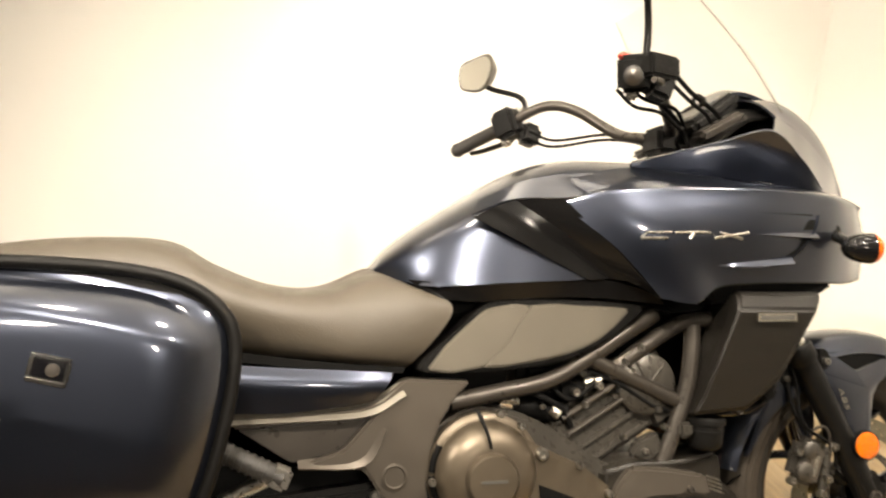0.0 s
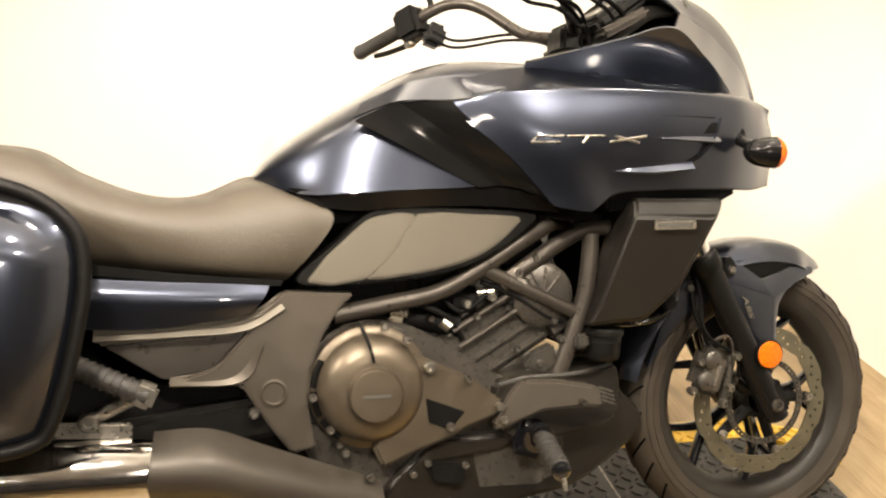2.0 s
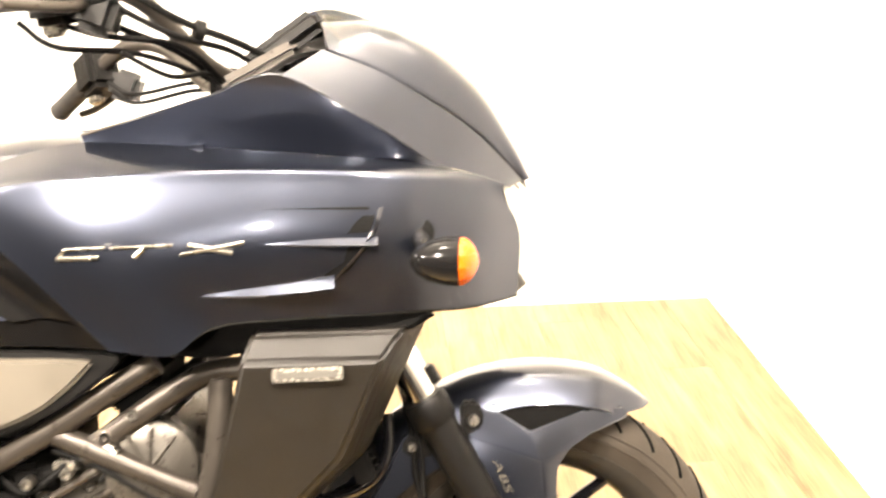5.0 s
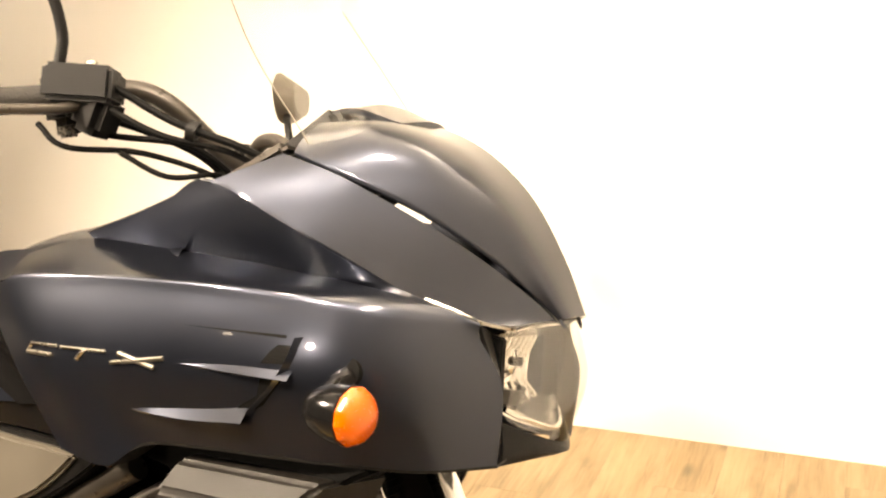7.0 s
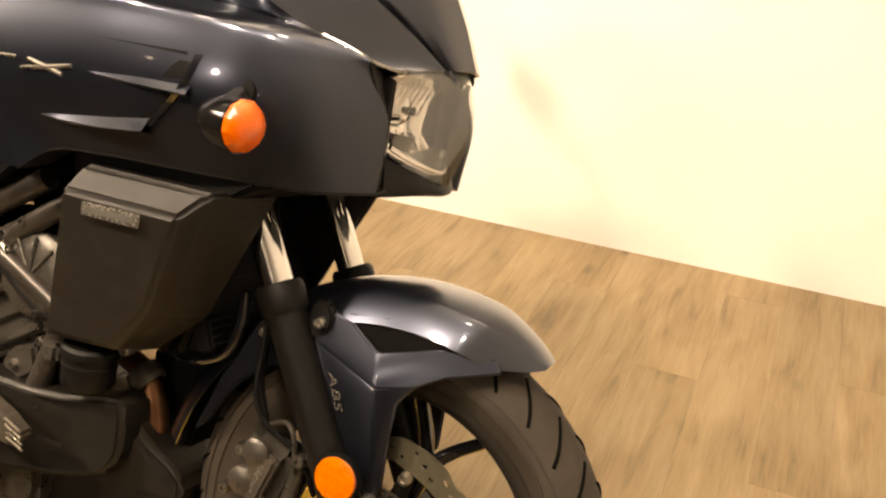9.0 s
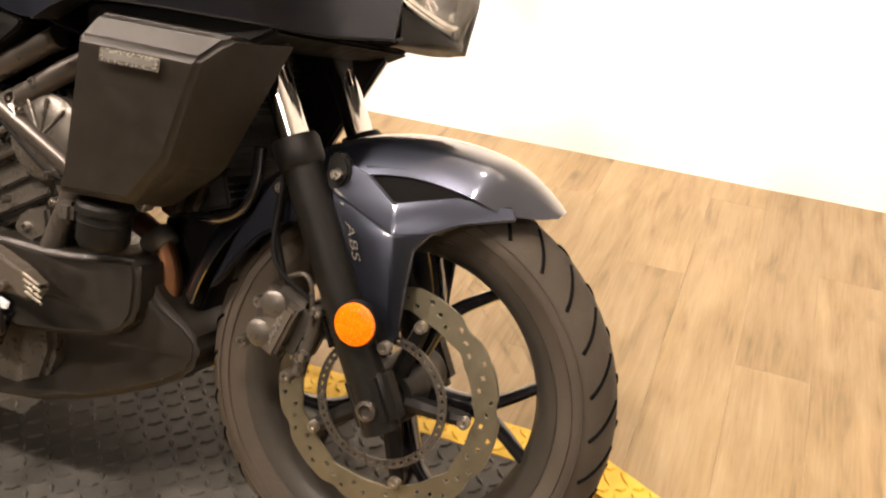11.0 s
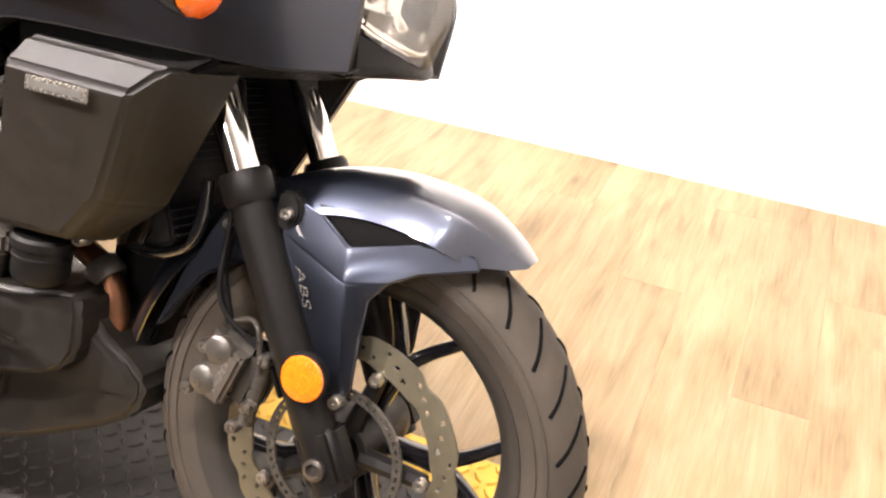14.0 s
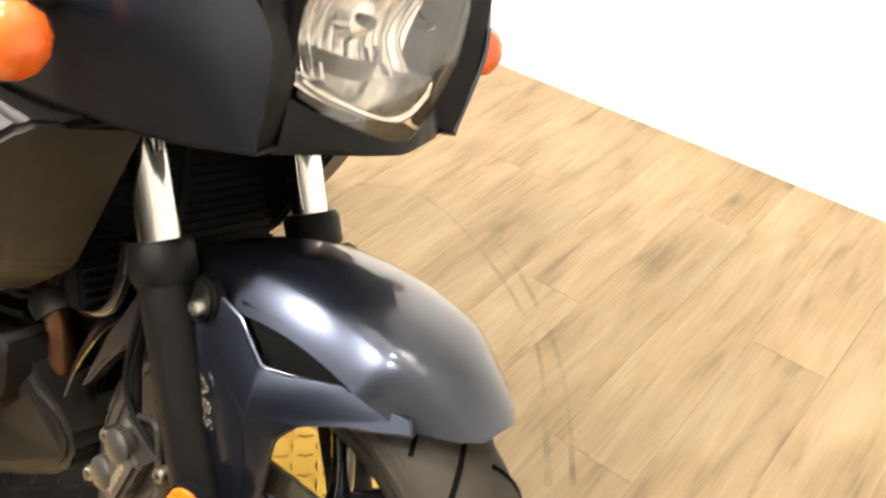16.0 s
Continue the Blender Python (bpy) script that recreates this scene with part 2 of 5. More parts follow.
        for j in range(tot + 1):
            if sharp:
                k = min(j // nv, len(ring) - 2)
                p = ring[k].lerp(ring[k + 1], (j - k * nv) / nv)
            else:
                p = curve_at(ring, j / tot)
            row.append(bm.verts.new((p.x, p.y * side, p.z)))
        rows.append(row)
    for a, b in zip(rows, rows[1:]):
        for j in range(len(a) - 1):
            quad = [a[j], a[j + 1], b[j + 1], b[j]]
            try:
                bm.faces.new(quad)
            except ValueError:
                pass
    bmesh.ops.remove_doubles(bm, verts=bm.verts[:], dist=0.0004)
    if thick:
        bm.normal_update()
        bmesh.ops.recalc_face_normals(bm, faces=bm.faces[:])
        c = sum((v.co for v in bm.verts), Vector()) / len(bm.verts)
        flip = sum(((f.calc_center_median() - Vector((c.x, 0, c.z))).dot(f.normal) * f.calc_area() for f in bm.faces))
        if flip < 0:
            bmesh.ops.reverse_faces(bm, faces=bm.faces[:])
        bmesh.ops.solidify(bm, geom=bm.faces[:], thickness=thick)
    return bm


def tube(pts, r, seg=14, n=24, r2=None, caps=True, smoothed=True):
    bm = bmesh.new()
    path = [curve_at(pts, i / n) for i in range(n + 1)] if smoothed else [Vector(p) for p in pts]
    n = len(path) - 1
    rings = []
    up = None
    for i, p in enumerate(path):
        d = (path[min(i + 1, n)] - path[max(i - 1, 0)]).normalized()
        if up is None:
            up = d.orthogonal().normalized()
        up = (up - d * up.dot(d)).normalized()
        w = d.cross(up)
        rr = r if r2 is None else r + (r2 - r) * i / n
        rings.append([bm.verts.new(p + (up * math.cos(a) + w * math.sin(a)) * rr) for a in (2 * math.pi * k / seg for k in range(seg))])
    for a, b in zip(rings, rings[1:]):
        for k in range(seg):
            bm.faces.new((a[k], a[(k + 1) % seg], b[(k + 1) % seg], b[k]))
    if caps:
        bm.faces.new(rings[0][::-1])
        bm.faces.new(rings[-1])
    return bm


def lathe(profile, centre, axis=(0, -1, 0), seg=48, close=False):
    """profile: (radius, distance along axis) pairs."""
    bm = bmesh.new()
    ax = Vector(axis).normalized()
    up = ax.orthogonal().normalized()
    w = ax.cross(up)
    c = Vector(centre)
    rings = []
    for r, h in profile:
        if r < 1e-6:
            rings.append([bm.verts.new(c + ax * h)])
        else:
            rings.append([bm.verts.new(c + ax * h + (up * math.cos(a) + w * math.sin(a)) * r) for a in (2 * math.pi * k / seg for k in range(seg))])
    pairs = list(zip(rings, rings[1:]))
    if close:
        pairs.append((rings[-1], rings[0]))
    for a, b in pairs:
        for k in range(seg):
            k2 = (k + 1) % seg
            if len(a) == 1:
                bm.faces.new((a[0], b[k2], b[k]))
            elif len(b) == 1:
                bm.faces.new((a[k], a[k2], b[0]))
            else:
                bm.faces.new((a[k], a[k2], b[k2], b[k]))
    return bm


def plate(outline, y0, y1, bevel=0.004, inner=None, segs=2):
    """A slab with an outline of (x, z) points, from y0 (outer face) to y1; inner: another outline for the face at y1."""
    bm = bmesh.new()
    front = [bm.verts.new((x, y0, z)) for x, z in outline]
    back = [bm.verts.new((x, y1, z)) for x, z in (inner or outline)]
    bm.faces.new(front)
    bm.faces.new(back[::-1])
    n = len(front)
    for i in range(n):
        bm.faces.new((front[i], back[i], back[(i + 1) % n], front[(i + 1) % n]))
    bmesh.ops.recalc_face_normals(bm, faces=bm.faces[:])
    if bevel:
        bmesh.ops.bevel(bm, geom=bm.edges[:], offset=bevel, segments=segs, affect="EDGES", clamp_overlap=True)
    return bm


def rounded(outline, k=3):
    """The closed outline, smoothed by k points a side."""
    n = len(outline)
    out = []
    for i in range(n):
        p0, p1, p2, p3 = (outline[(i + j - 1) % n] for j in range(4))
        for q in range(k):
            u = q / k
            out.append(tuple(0.5 * ((2 * b) + (c - a) * u + (2 * a - 5 * b + 4 * c - d) * u * u + (3 * b - a - 3 * c + d) * u ** 3)
                             for a, b, c, d in zip(p0, p1, p2, p3)))
    return out


def box(size, m=None, bevel=0.003, segs=2):
    bm = bmesh.new()
    bmesh.ops.create_cube(bm, size=1.0, matrix=Matrix.Diagonal((*size, 1)))
    if bevel:
        bmesh.ops.bevel(bm, geom=bm.edges[:], offset=bevel, segments=segs, affect="EDGES", clamp_overlap=True)
    if m is not None:
        bmesh.ops.transform(bm, matrix=m, verts=bm.verts[:])
    return bm


def joined(*bms):
    out = bmesh.new()
    for b in bms:
        me = bpy.data.meshes.new("tmp")
        b.to_mesh(me)
        b.free()
        out.from_mesh(me)
        bpy.data.meshes.remove(me)
    return out


def bolt(centre, r=0.008, h=0.006, axis=(0, -1, 0), hexed=True):
    return lathe([(0, -h), (r, -h), (r, h * 0.6), (r * 0.8, h), (r * 0.45, h), (r * 0.4, h * 0.4), (0, h * 0.4)], centre, axis, 12)


def empty(name, label="", category="", m=None):
    ob = new(name)
    ob.empty_display_size = 0.1
    if m is not None:
        ob.matrix_world = m
    return tagged(ob, label, category)


# ---- room ----
X0, X1, Y0, Y1, ZC = -5.0, 0.90, -6.0, 1.725, 2.75


def slab(name, lo, hi, mat, label="", category=""):
    c = [(a + b) / 2 for a, b in zip(lo, hi)]
    ob = part(name, box([b - a for a, b in zip(lo, hi)], None, 0), mat, None, smooth=False)
    ob.location = c
    return tagged(ob, label, category, kind="structure")


slab("wall_back", (X0 - 0.15, Y1, FLOOR_Z - 0.02), (X1 + 0.15, Y1 + 0.15, ZC), WALL, "plain white painted wall behind the motorcycle", "wall")
slab("wall_front", (X1, Y0, FLOOR_Z - 0.02), (X1 + 0.15, Y1 - 0.001, ZC), WALL, "plain white painted wall ahead of the motorcycle", "wall")
# two unseen walls added to close the room, dark to keep reflections dim
slab("wall_rear", (X0 - 0.15, Y0, FLOOR_Z - 0.02), (X0, Y1 - 0.001, ZC), UNSEEN_WALL, "unseen wall at the far end, dark to dim reflections", "wall")
slab("wall_side", (X0 - 0.15, Y0 - 0.15, FLOOR_Z - 0.02), (X1 + 0.15, Y0 - 0.001, ZC), UNSEEN_WALL, "unseen wall opposite the motorcycle, dark to dim reflections", "wall")
slab("ceiling", (X0 - 0.15, Y0 - 0.15, ZC + 0.001), (X1 + 0.15, Y1 + 0.15, ZC + 0.12), CEILING, "plain white painted ceiling", "ceiling")
floor = slab("floor", (X0, Y0, FLOOR_Z - 0.10), (X1, Y1, FLOOR_Z - 0.004), SUBFLOOR, "light oak vinyl plank floor with darker grain", "floor")


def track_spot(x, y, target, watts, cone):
    """An unseen ceiling spotlight head on a short stem, turned to its target."""
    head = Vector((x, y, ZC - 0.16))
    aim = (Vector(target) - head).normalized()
    root = empty("ceiling_spotlight", "unseen black adjustable ceiling spotlight, switched on", "spotlight", Matrix.Translation((x, y, ZC)))
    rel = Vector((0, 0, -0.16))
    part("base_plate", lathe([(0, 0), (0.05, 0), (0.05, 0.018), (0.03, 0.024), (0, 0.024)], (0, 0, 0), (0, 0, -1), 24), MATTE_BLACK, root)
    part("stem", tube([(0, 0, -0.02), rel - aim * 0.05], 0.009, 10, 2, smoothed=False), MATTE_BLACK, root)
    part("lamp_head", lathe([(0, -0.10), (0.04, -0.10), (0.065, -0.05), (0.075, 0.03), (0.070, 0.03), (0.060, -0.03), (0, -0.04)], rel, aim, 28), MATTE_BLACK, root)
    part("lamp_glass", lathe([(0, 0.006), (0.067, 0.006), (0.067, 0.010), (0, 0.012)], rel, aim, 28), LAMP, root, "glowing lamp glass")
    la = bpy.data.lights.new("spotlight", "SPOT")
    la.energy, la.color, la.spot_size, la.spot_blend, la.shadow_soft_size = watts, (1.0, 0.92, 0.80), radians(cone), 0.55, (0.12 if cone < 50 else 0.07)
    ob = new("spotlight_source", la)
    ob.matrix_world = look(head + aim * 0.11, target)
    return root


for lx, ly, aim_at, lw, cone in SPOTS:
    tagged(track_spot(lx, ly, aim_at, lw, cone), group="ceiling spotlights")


def added_uplight(x, target, watts):
    """A box-shaped fill lamp, added out of view high on the back wall, that lights the ceiling above the motorcycle."""
    root = empty("added_uplight", "added unseen fill lamp, small and black, shining up at the ceiling", "wall lamp", Matrix.Translation((x, Y1, 2.12)))
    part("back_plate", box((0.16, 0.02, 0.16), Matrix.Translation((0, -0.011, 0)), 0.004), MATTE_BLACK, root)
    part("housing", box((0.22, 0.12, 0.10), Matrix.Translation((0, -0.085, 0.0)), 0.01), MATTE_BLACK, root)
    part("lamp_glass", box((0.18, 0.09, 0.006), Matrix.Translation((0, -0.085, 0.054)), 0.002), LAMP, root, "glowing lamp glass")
    la = bpy.data.lights.new("ceiling_fill", "SPOT")
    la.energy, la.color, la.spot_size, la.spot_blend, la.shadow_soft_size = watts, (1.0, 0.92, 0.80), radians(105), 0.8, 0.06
    ob = new("ceiling_fill_source", la)
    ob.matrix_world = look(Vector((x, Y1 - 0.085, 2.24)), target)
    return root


# added fill: no lamp is known on this wall
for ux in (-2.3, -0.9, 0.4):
    tagged(added_uplight(ux, (ux, 0.35, ZC + 0.10), CEILING_FILL_WATTS), group="wall lamps")

# ---- lift platform ----
platform = empty("lift_platform", "low black tread plate lift platform with yellow edges", "lift platform", Matrix.Translation((0, 0, 0)))
BEND = 0.235
PX0, PX1, PN, PF, PE = -2.1, 0.325, -0.125, 0.315, 0.088


def tread_deck(x0, x1, y0, y1, mat, name, label, pitch=0.0275, skew=0.0):
    """A deck with raised lozenges in alternating directions; skew: how far its far end is slewed sideways."""
    verts, faces = [], []

    def slabv(xa, xb, ya, yb, za, zb):
        k = len(verts)
        verts.extend([(xa, ya, za), (xb, ya, za), (xb, yb, za), (xa, yb, za), (xa, ya, zb), (xb, ya, zb), (xb, yb, zb), (xa, yb, zb)])
        faces.extend([(k, k + 3, k + 2, k + 1), (k + 4, k + 5, k + 6, k + 7), (k, k + 1, k + 5, k + 4), (k + 1, k + 2, k + 6, k + 5), (k + 2, k + 3, k + 7, k + 6), (k + 3, k, k + 4, k + 7)])

    slabv(x0, x1, y0, y1, -0.036, -0.0022)
    nx, ny = int((x1 - x0) / pitch), int((y1 - y0) / pitch)
    for i in range(nx):
        for j in range(ny):
            cx, cy = x0 + (i + 0.5) * pitch, y0 + (j + 0.5) * pitch
            a = radians(45 if (i + j) % 2 else -45)
            ca, sa = math.cos(a), math.sin(a)
            k = len(verts)
            for px, py, pz in ((-0.0140, 0, -0.0022), (0, -0.0046, -0.0022), (0.0140, 0, -0.0022), (0, 0.0046, -0.0022), (-0.0095, 0, 0.0018), (0, -0.0022, 0.0018), (0.0095, 0, 0.0018), (0, 0.0022, 0.0018)):
                verts.append((cx + px * ca - py * sa, cy + px * sa + py * ca, pz))
            faces.extend([(k, k + 1, k + 5, k + 4), (k + 1, k + 2, k + 6, k + 5), (k + 2, k + 3, k + 7, k + 6), (k + 3, k, k + 4, k + 7), (k + 4, k + 5, k + 6, k + 7)])
    verts = [(x, y + skew * (x - x0) / (x1 - x0), z) for x, y, z in verts]
    me = bpy.data.meshes.new(name)
    me.from_pydata(verts, [], faces)
    me.materials.append(mat)
    ob = new(name, me)
    ob.parent = platform
    ob["label"] = label
    return ob


tread_deck(-0.235, BEND, PN, PF, PLATE, "front_deck", "black tread plate deck")
tread_deck(BEND + 0.0006, PX1, PN, PF - 0.048, PLATE, "front_deck", "black tread plate deck")
tread_deck(PX0, -0.241, PN, PF, PLATE, "rear_deck", "black tread plate deck")
for ya, yb in ((PF + 0.002, PF + PE), (PN - PE, PN - 0.002)):
    tread_deck(PX0, BEND, ya, yb, YELLOW, "yellow_edge", "yellow painted tread plate edge")
tread_deck(BEND + 0.0005, BEND + 0.205, PF + 0.002, PF + PE, YELLOW, "yellow_edge", "yellow painted edge, bent inwards at the end", 0.0275, -0.105)
# a thin steel strip puts the glint of the joint into the deck
part("seam_glint", box((0.0045, PF - PN - 0.01, 0.012), Matrix.Translation((-0.238, (PF + PN) / 2, -0.0075)), 0.001), STEEL, platform, "joint of the decks, its glint put in as a steel strip")
tread_patch = tread_deck(-1.20, -0.715, 0.06, 0.22, BARE_PLATE, "patch_plate", "bare steel tread plate patch")
tread_patch.location.z = 0.0042


# ---- motorcycle ----
bike = empty("motorcycle", "dark blue-grey touring motorcycle with black hard saddlebags, leaning on its stand", "motorcycle", LEAN)
SR, CR = math.sin(radians(27.7)), math.cos(radians(27.7))


def on_fork(d, y, ahead=0.0):
    """A point d above the axle along the fork, and ahead of it."""
    return Vector((-SR * d + CR * ahead, y, 0.30 + CR * d + SR * ahead))


def both(name, make, mat, parent=bike, label=""):
    for s in (1, -1):
        part(name, make(s), mat, parent, label)


# -- front wheel --
def wheel(name, cx, cz, R, width, rim_r):
    w = part(name, lathe([(0.030, -0.07), (0.040, -0.07), (0.045, -0.03), (0.045, 0.03), (0.040, 0.07), (0.030, 0.07)], (cx, 0, cz), (0, -1, 0), 24, True), SATIN_BLACK, bike, "black wheel hub")
    hw = width / 2
    prof = [(rim_r - 0.004, -hw * 0.72), (rim_r + 0.010, -hw * 0.80), (rim_r + 0.022, -hw * 0.93)]
    for k in range(13):
        a = radians(-78 + 13 * k)
        prof.append((R - hw * 0.95 + hw * 0.95 * math.cos(a) ** 0.85, hw * 1.0 * math.sin(a)))
    prof += [(rim_r + 0.022, hw * 0.93), (rim_r + 0.010, hw * 0.80), (rim_r - 0.004, hw * 0.72)]
    tyre = part("tyre", lathe(prof, (cx, 0, cz), (0, -1, 0), 96, True), RUBBER, w, "worn black rubber road tyre")
    for side in (-1, 1):
        for rr in (rim_r + 0.026, rim_r + 0.040):
            part("sidewall_ring", lathe([(rr - 0.0012, hw * 0.955 * side), (rr, hw * 0.985 * side), (rr + 0.0012, hw * 0.955 * side)], (cx, 0, cz), (0, -1, 0), 72, True), RUBBER, tyre)
    # sipes cut across the tread
    for n in range(30):
        a0 = 2 * math.pi * n / 30
        for sgn in (1, -1):
            pts = []
            for q in range(6):
                u = q / 5
                th = a0 + sgn * 0 + (0.11 * u + 0.05 * u * u) + (0.105 if sgn < 0 else 0)
                lat = hw * (0.12 + 0.74 * u) * sgn
                ang = math.asin(min(0.98, abs(lat) / hw))
                rr = R - hw * 0.95 + hw * 0.95 * max(0.02, math.cos(ang)) ** 0.85
                rr -= 0.0004
                pts.append((cx + rr * math.sin(th), lat, cz + rr * math.cos(th)))
            bm = tube(pts, 0.0027, 6, 8)
            g = part("tread_groove", bm, GROOVE, tyre)
    part("rim", lathe([(rim_r - 0.022, -hw * 0.55), (rim_r - 0.006, -hw * 0.76), (rim_r + 0.004, -hw * 0.80), (rim_r + 0.004, -hw * 0.72), (rim_r - 0.012, -hw * 0.45),
                       (rim_r - 0.024, 0), (rim_r - 0.012, hw * 0.45), (rim_r + 0.004, hw * 0.72), (rim_r + 0.004, hw * 0.80), (rim_r - 0.006, hw * 0.76), (rim_r - 0.022, hw * 0.55), (rim_r - 0.034, 0)],
                      (cx, 0, cz), (0, -1, 0), 72, True), RIM, w, "dusty satin black cast rim")
    for n in range(5):
        a = radians(72 * n + 19)
        for da in (-1, 1):
            way = [(0.036, 0.0), (0.105, 2.2), (0.145, 7.5), (rim_r - 0.018, 17.0)]
            pts = [Vector((cx + r * math.sin(a + da * radians(b)), 0, cz + r * math.cos(a + da * radians(b)))) for r, b in way]
            bm = tube(pts, 0.0125, 10, 14, 0.0085)
            bmesh.ops.scale(bm, vec=(1, 1.5, 1), verts=bm.verts[:])
            part("spoke", bm, GLOSS_BLACK, w)
    return w


front_wheel = wheel("front_wheel", 0.0, 0.30, 0.30, 0.118, 0.226)


def rotor(name, y, r_out, r_in, wave, holes, mat, parent, label):
    """A flat disc ring with holes cut through it; wave: a scalloped outer edge."""
    na, nr = (480, 18) if wave else (320, 6)
    centres = []
    if wave:
        for k in range(holes):
            a = 2 * math.pi * k / holes
            rr = r_in + (r_out - r_in) * (0.30, 0.52, 0.74)[k % 3]
            centres.append((rr * math.cos(a), rr * math.sin(a), 0.0036))
    else:
        for k in range(holes):
            a = 2 * math.pi * k / holes
            rr = (r_in + r_out) / 2
            centres.append((rr * math.cos(a), rr * math.sin(a), 0.0030))
    verts, faces, at, cells = [], [], {}, set()

    def point(i, j, side):
        key = (i % na, j, side)
        if key not in at:
            a = 2 * math.pi * i / na
            edge = r_out - (0.0055 * max(0.0, math.sin(a * 9)) ** 3 if wave else 0.0)
            inner = r_in + (0.004 * max(0.0, math.sin(a * 9 + 1.0)) ** 2 if wave else 0.0)
            r = inner + (edge - inner) * j / nr
            at[key] = len(verts)
            verts.append((r * math.cos(a), y + 0.0022 * side, 0.30 + r * math.sin(a)))
        return at[key]

    for i in range(na):
        for j in range(nr):
            a, r = 2 * math.pi * (i + 0.5) / na, r_in + (r_out - r_in) * (j + 0.5) / nr
            px, pz = r * math.cos(a), r * math.sin(a)
            if not any((px - hx) ** 2 + (pz - hz) ** 2 < hr * hr for hx, hz, hr in centres):
                cells.add((i, j))
    for i, j in cells:
        faces.append((point(i, j, -1), point(i + 1, j, -1), point(i + 1, j + 1, -1), point(i, j + 1, -1)))
        faces.append((point(i, j, 1), point(i, j + 1, 1), point(i + 1, j + 1, 1), point(i + 1, j, 1)))
        for di, dj, p, q in ((0, -1, (i, j), (i + 1, j)), (0, 1, (i + 1, j + 1), (i, j + 1)), (-1, 0, (i, j + 1), (i, j)), (1, 0, (i + 1, j), (i + 1, j + 1))):
            if ((i + di) % na, j + dj) not in cells:
                faces.append((point(*p, -1), point(*p, 1), point(*q, 1), point(*q, -1)))
    me = bpy.data.meshes.new(name)
    me.from_pydata(verts, [], faces)
    me.materials.append(mat)
    ob = new(name, me)
    ob.parent = parent
    ob["label"] = label
    return ob


rotor("brake_disc", -0.068, 0.161, 0.124, True, 54, ROTOR, front_wheel, "drilled wave brake disc")
for k in range(5):
    a = radians(72 * k + 18)
    s, c = math.sin(a), math.cos(a)
    arm = tube([(0.03 * s, -0.060, 0.30 + 0.03 * c), (0.09 * s, -0.063, 0.30 + 0.09 * c), (0.119 * s, -0.066, 0.30 + 0.119 * c)], 0.014, 8, 8, 0.010)
    part("disc_carrier", arm, SATIN_BLACK, front_wheel)
    part("disc_bolt", bolt((0.116 * s, -0.076, 0.30 + 0.116 * c), 0.0085, 0.006), STEEL, front_wheel, "bright steel bolt")
ring = rotor("sensor_ring", -0.083, 0.0935, 0.0815, False, 48, DARK_CAST, front_wheel, "black toothed sensor ring")

# -- fork --
for side, fy in ((1, -0.104), (-1, 0.098)):
    leg = part("fork_leg", joined(tube([on_fork(-0.035, fy), on_fork(0.05, fy), on_fork(0.15, fy), on_fork(0.34, fy)], 0.026, 20, 10, 0.027),
                                  lathe([(0.0, 0), (0.029, 0), (0.0315, 0.006), (0.0315, 0.034), (0.028, 0.040), (0.0, 0.040)], on_fork(0.325, fy), (-SR, 0, CR), 24)), SATIN_BLACK, bike, "satin black lower fork leg")
    part("fork_tube", tube([on_fork(0.36, fy), on_fork(0.50, fy), on_fork(0.78, fy)], 0.0205, 20, 4), CHROME, leg, "chrome inner fork tube")
    part("axle_boss", box((0.062, 0.046, 0.085), Matrix.Translation(on_fork(0.008, fy, 0.004)) @ Matrix.Rotation(radians(-27.7), 4, "Y"), 0.012, 3), SATIN_BLACK, leg)
    part("axle_nut", lathe([(0, 0.0), (0.014, 0.0), (0.014, 0.006), (0.009, 0.008), (0.008, 0.003), (0, 0.003)], on_fork(0, fy - 0.023 * side), (0, -side, 0), 18), FRAME_STEEL, leg, "dark axle nut")
refl = part("reflector", lathe([(0, -0.006), (0.031, -0.006), (0.031, 0.004), (0.0285, 0.005)], (-0.029, -0.138, 0.412), (0, -1, 0), 32), MATTE_BLACK, bike, "round amber side reflector in a black cup")
part("reflector_lens", lathe([(0.0285, 0.0045), (0.027, 0.007), (0.018, 0.0085), (0, 0.009)], (-0.029, -0.138, 0.412), (0, -1, 0), 24), AMBER_FLAT, refl, "faceted amber reflector lens", smooth=False)

# -- brake caliper --
CT = Matrix.Translation((-0.150, -0.100, 0.378)) @ Matrix.Rotation(radians(20), 4, "Y")
caliper = part("brake_caliper", joined(box((0.074, 0.046, 0.098), CT, 0.016, 4), box((0.046, 0.030, 0.056), CT @ Matrix.Translation((0.034, 0.012, -0.005)), 0.010), lathe([(0, 0), (0.019, 0), (0.019, 0.010), (0.014, 0.014), (0, 0.014)], CT @ Vector((-0.012, -0.020, 0.024)), (0, -1, 0), 20), lathe([(0, 0), (0.019, 0), (0.019, 0.010), (0.014, 0.014), (0, 0.014)], CT @ Vector((-0.012, -0.020, -0.022)), (0, -1, 0), 20), tube([CT @ Vector((0.04, -0.005, 0.045)), CT @ Vector((0.055, -0.005, -0.05))], 0.010, 10, 2, smoothed=False)), DARK_CAST, bike, "dark two-piston brake caliper")
part("caliper_cover", box((0.036, 0.014, 0.074), CT @ Matrix.Translation((0.004, -0.024, -0.004)), 0.005), COVER_DARK, caliper, "grey caliper cover")
part("caliper_badge", box((0.010, 0.002, 0.046), CT @ Matrix.Translation((0.006, -0.0305, -0.004)), 0.0008), BADGE, caliper, "plain silver maker's mark")
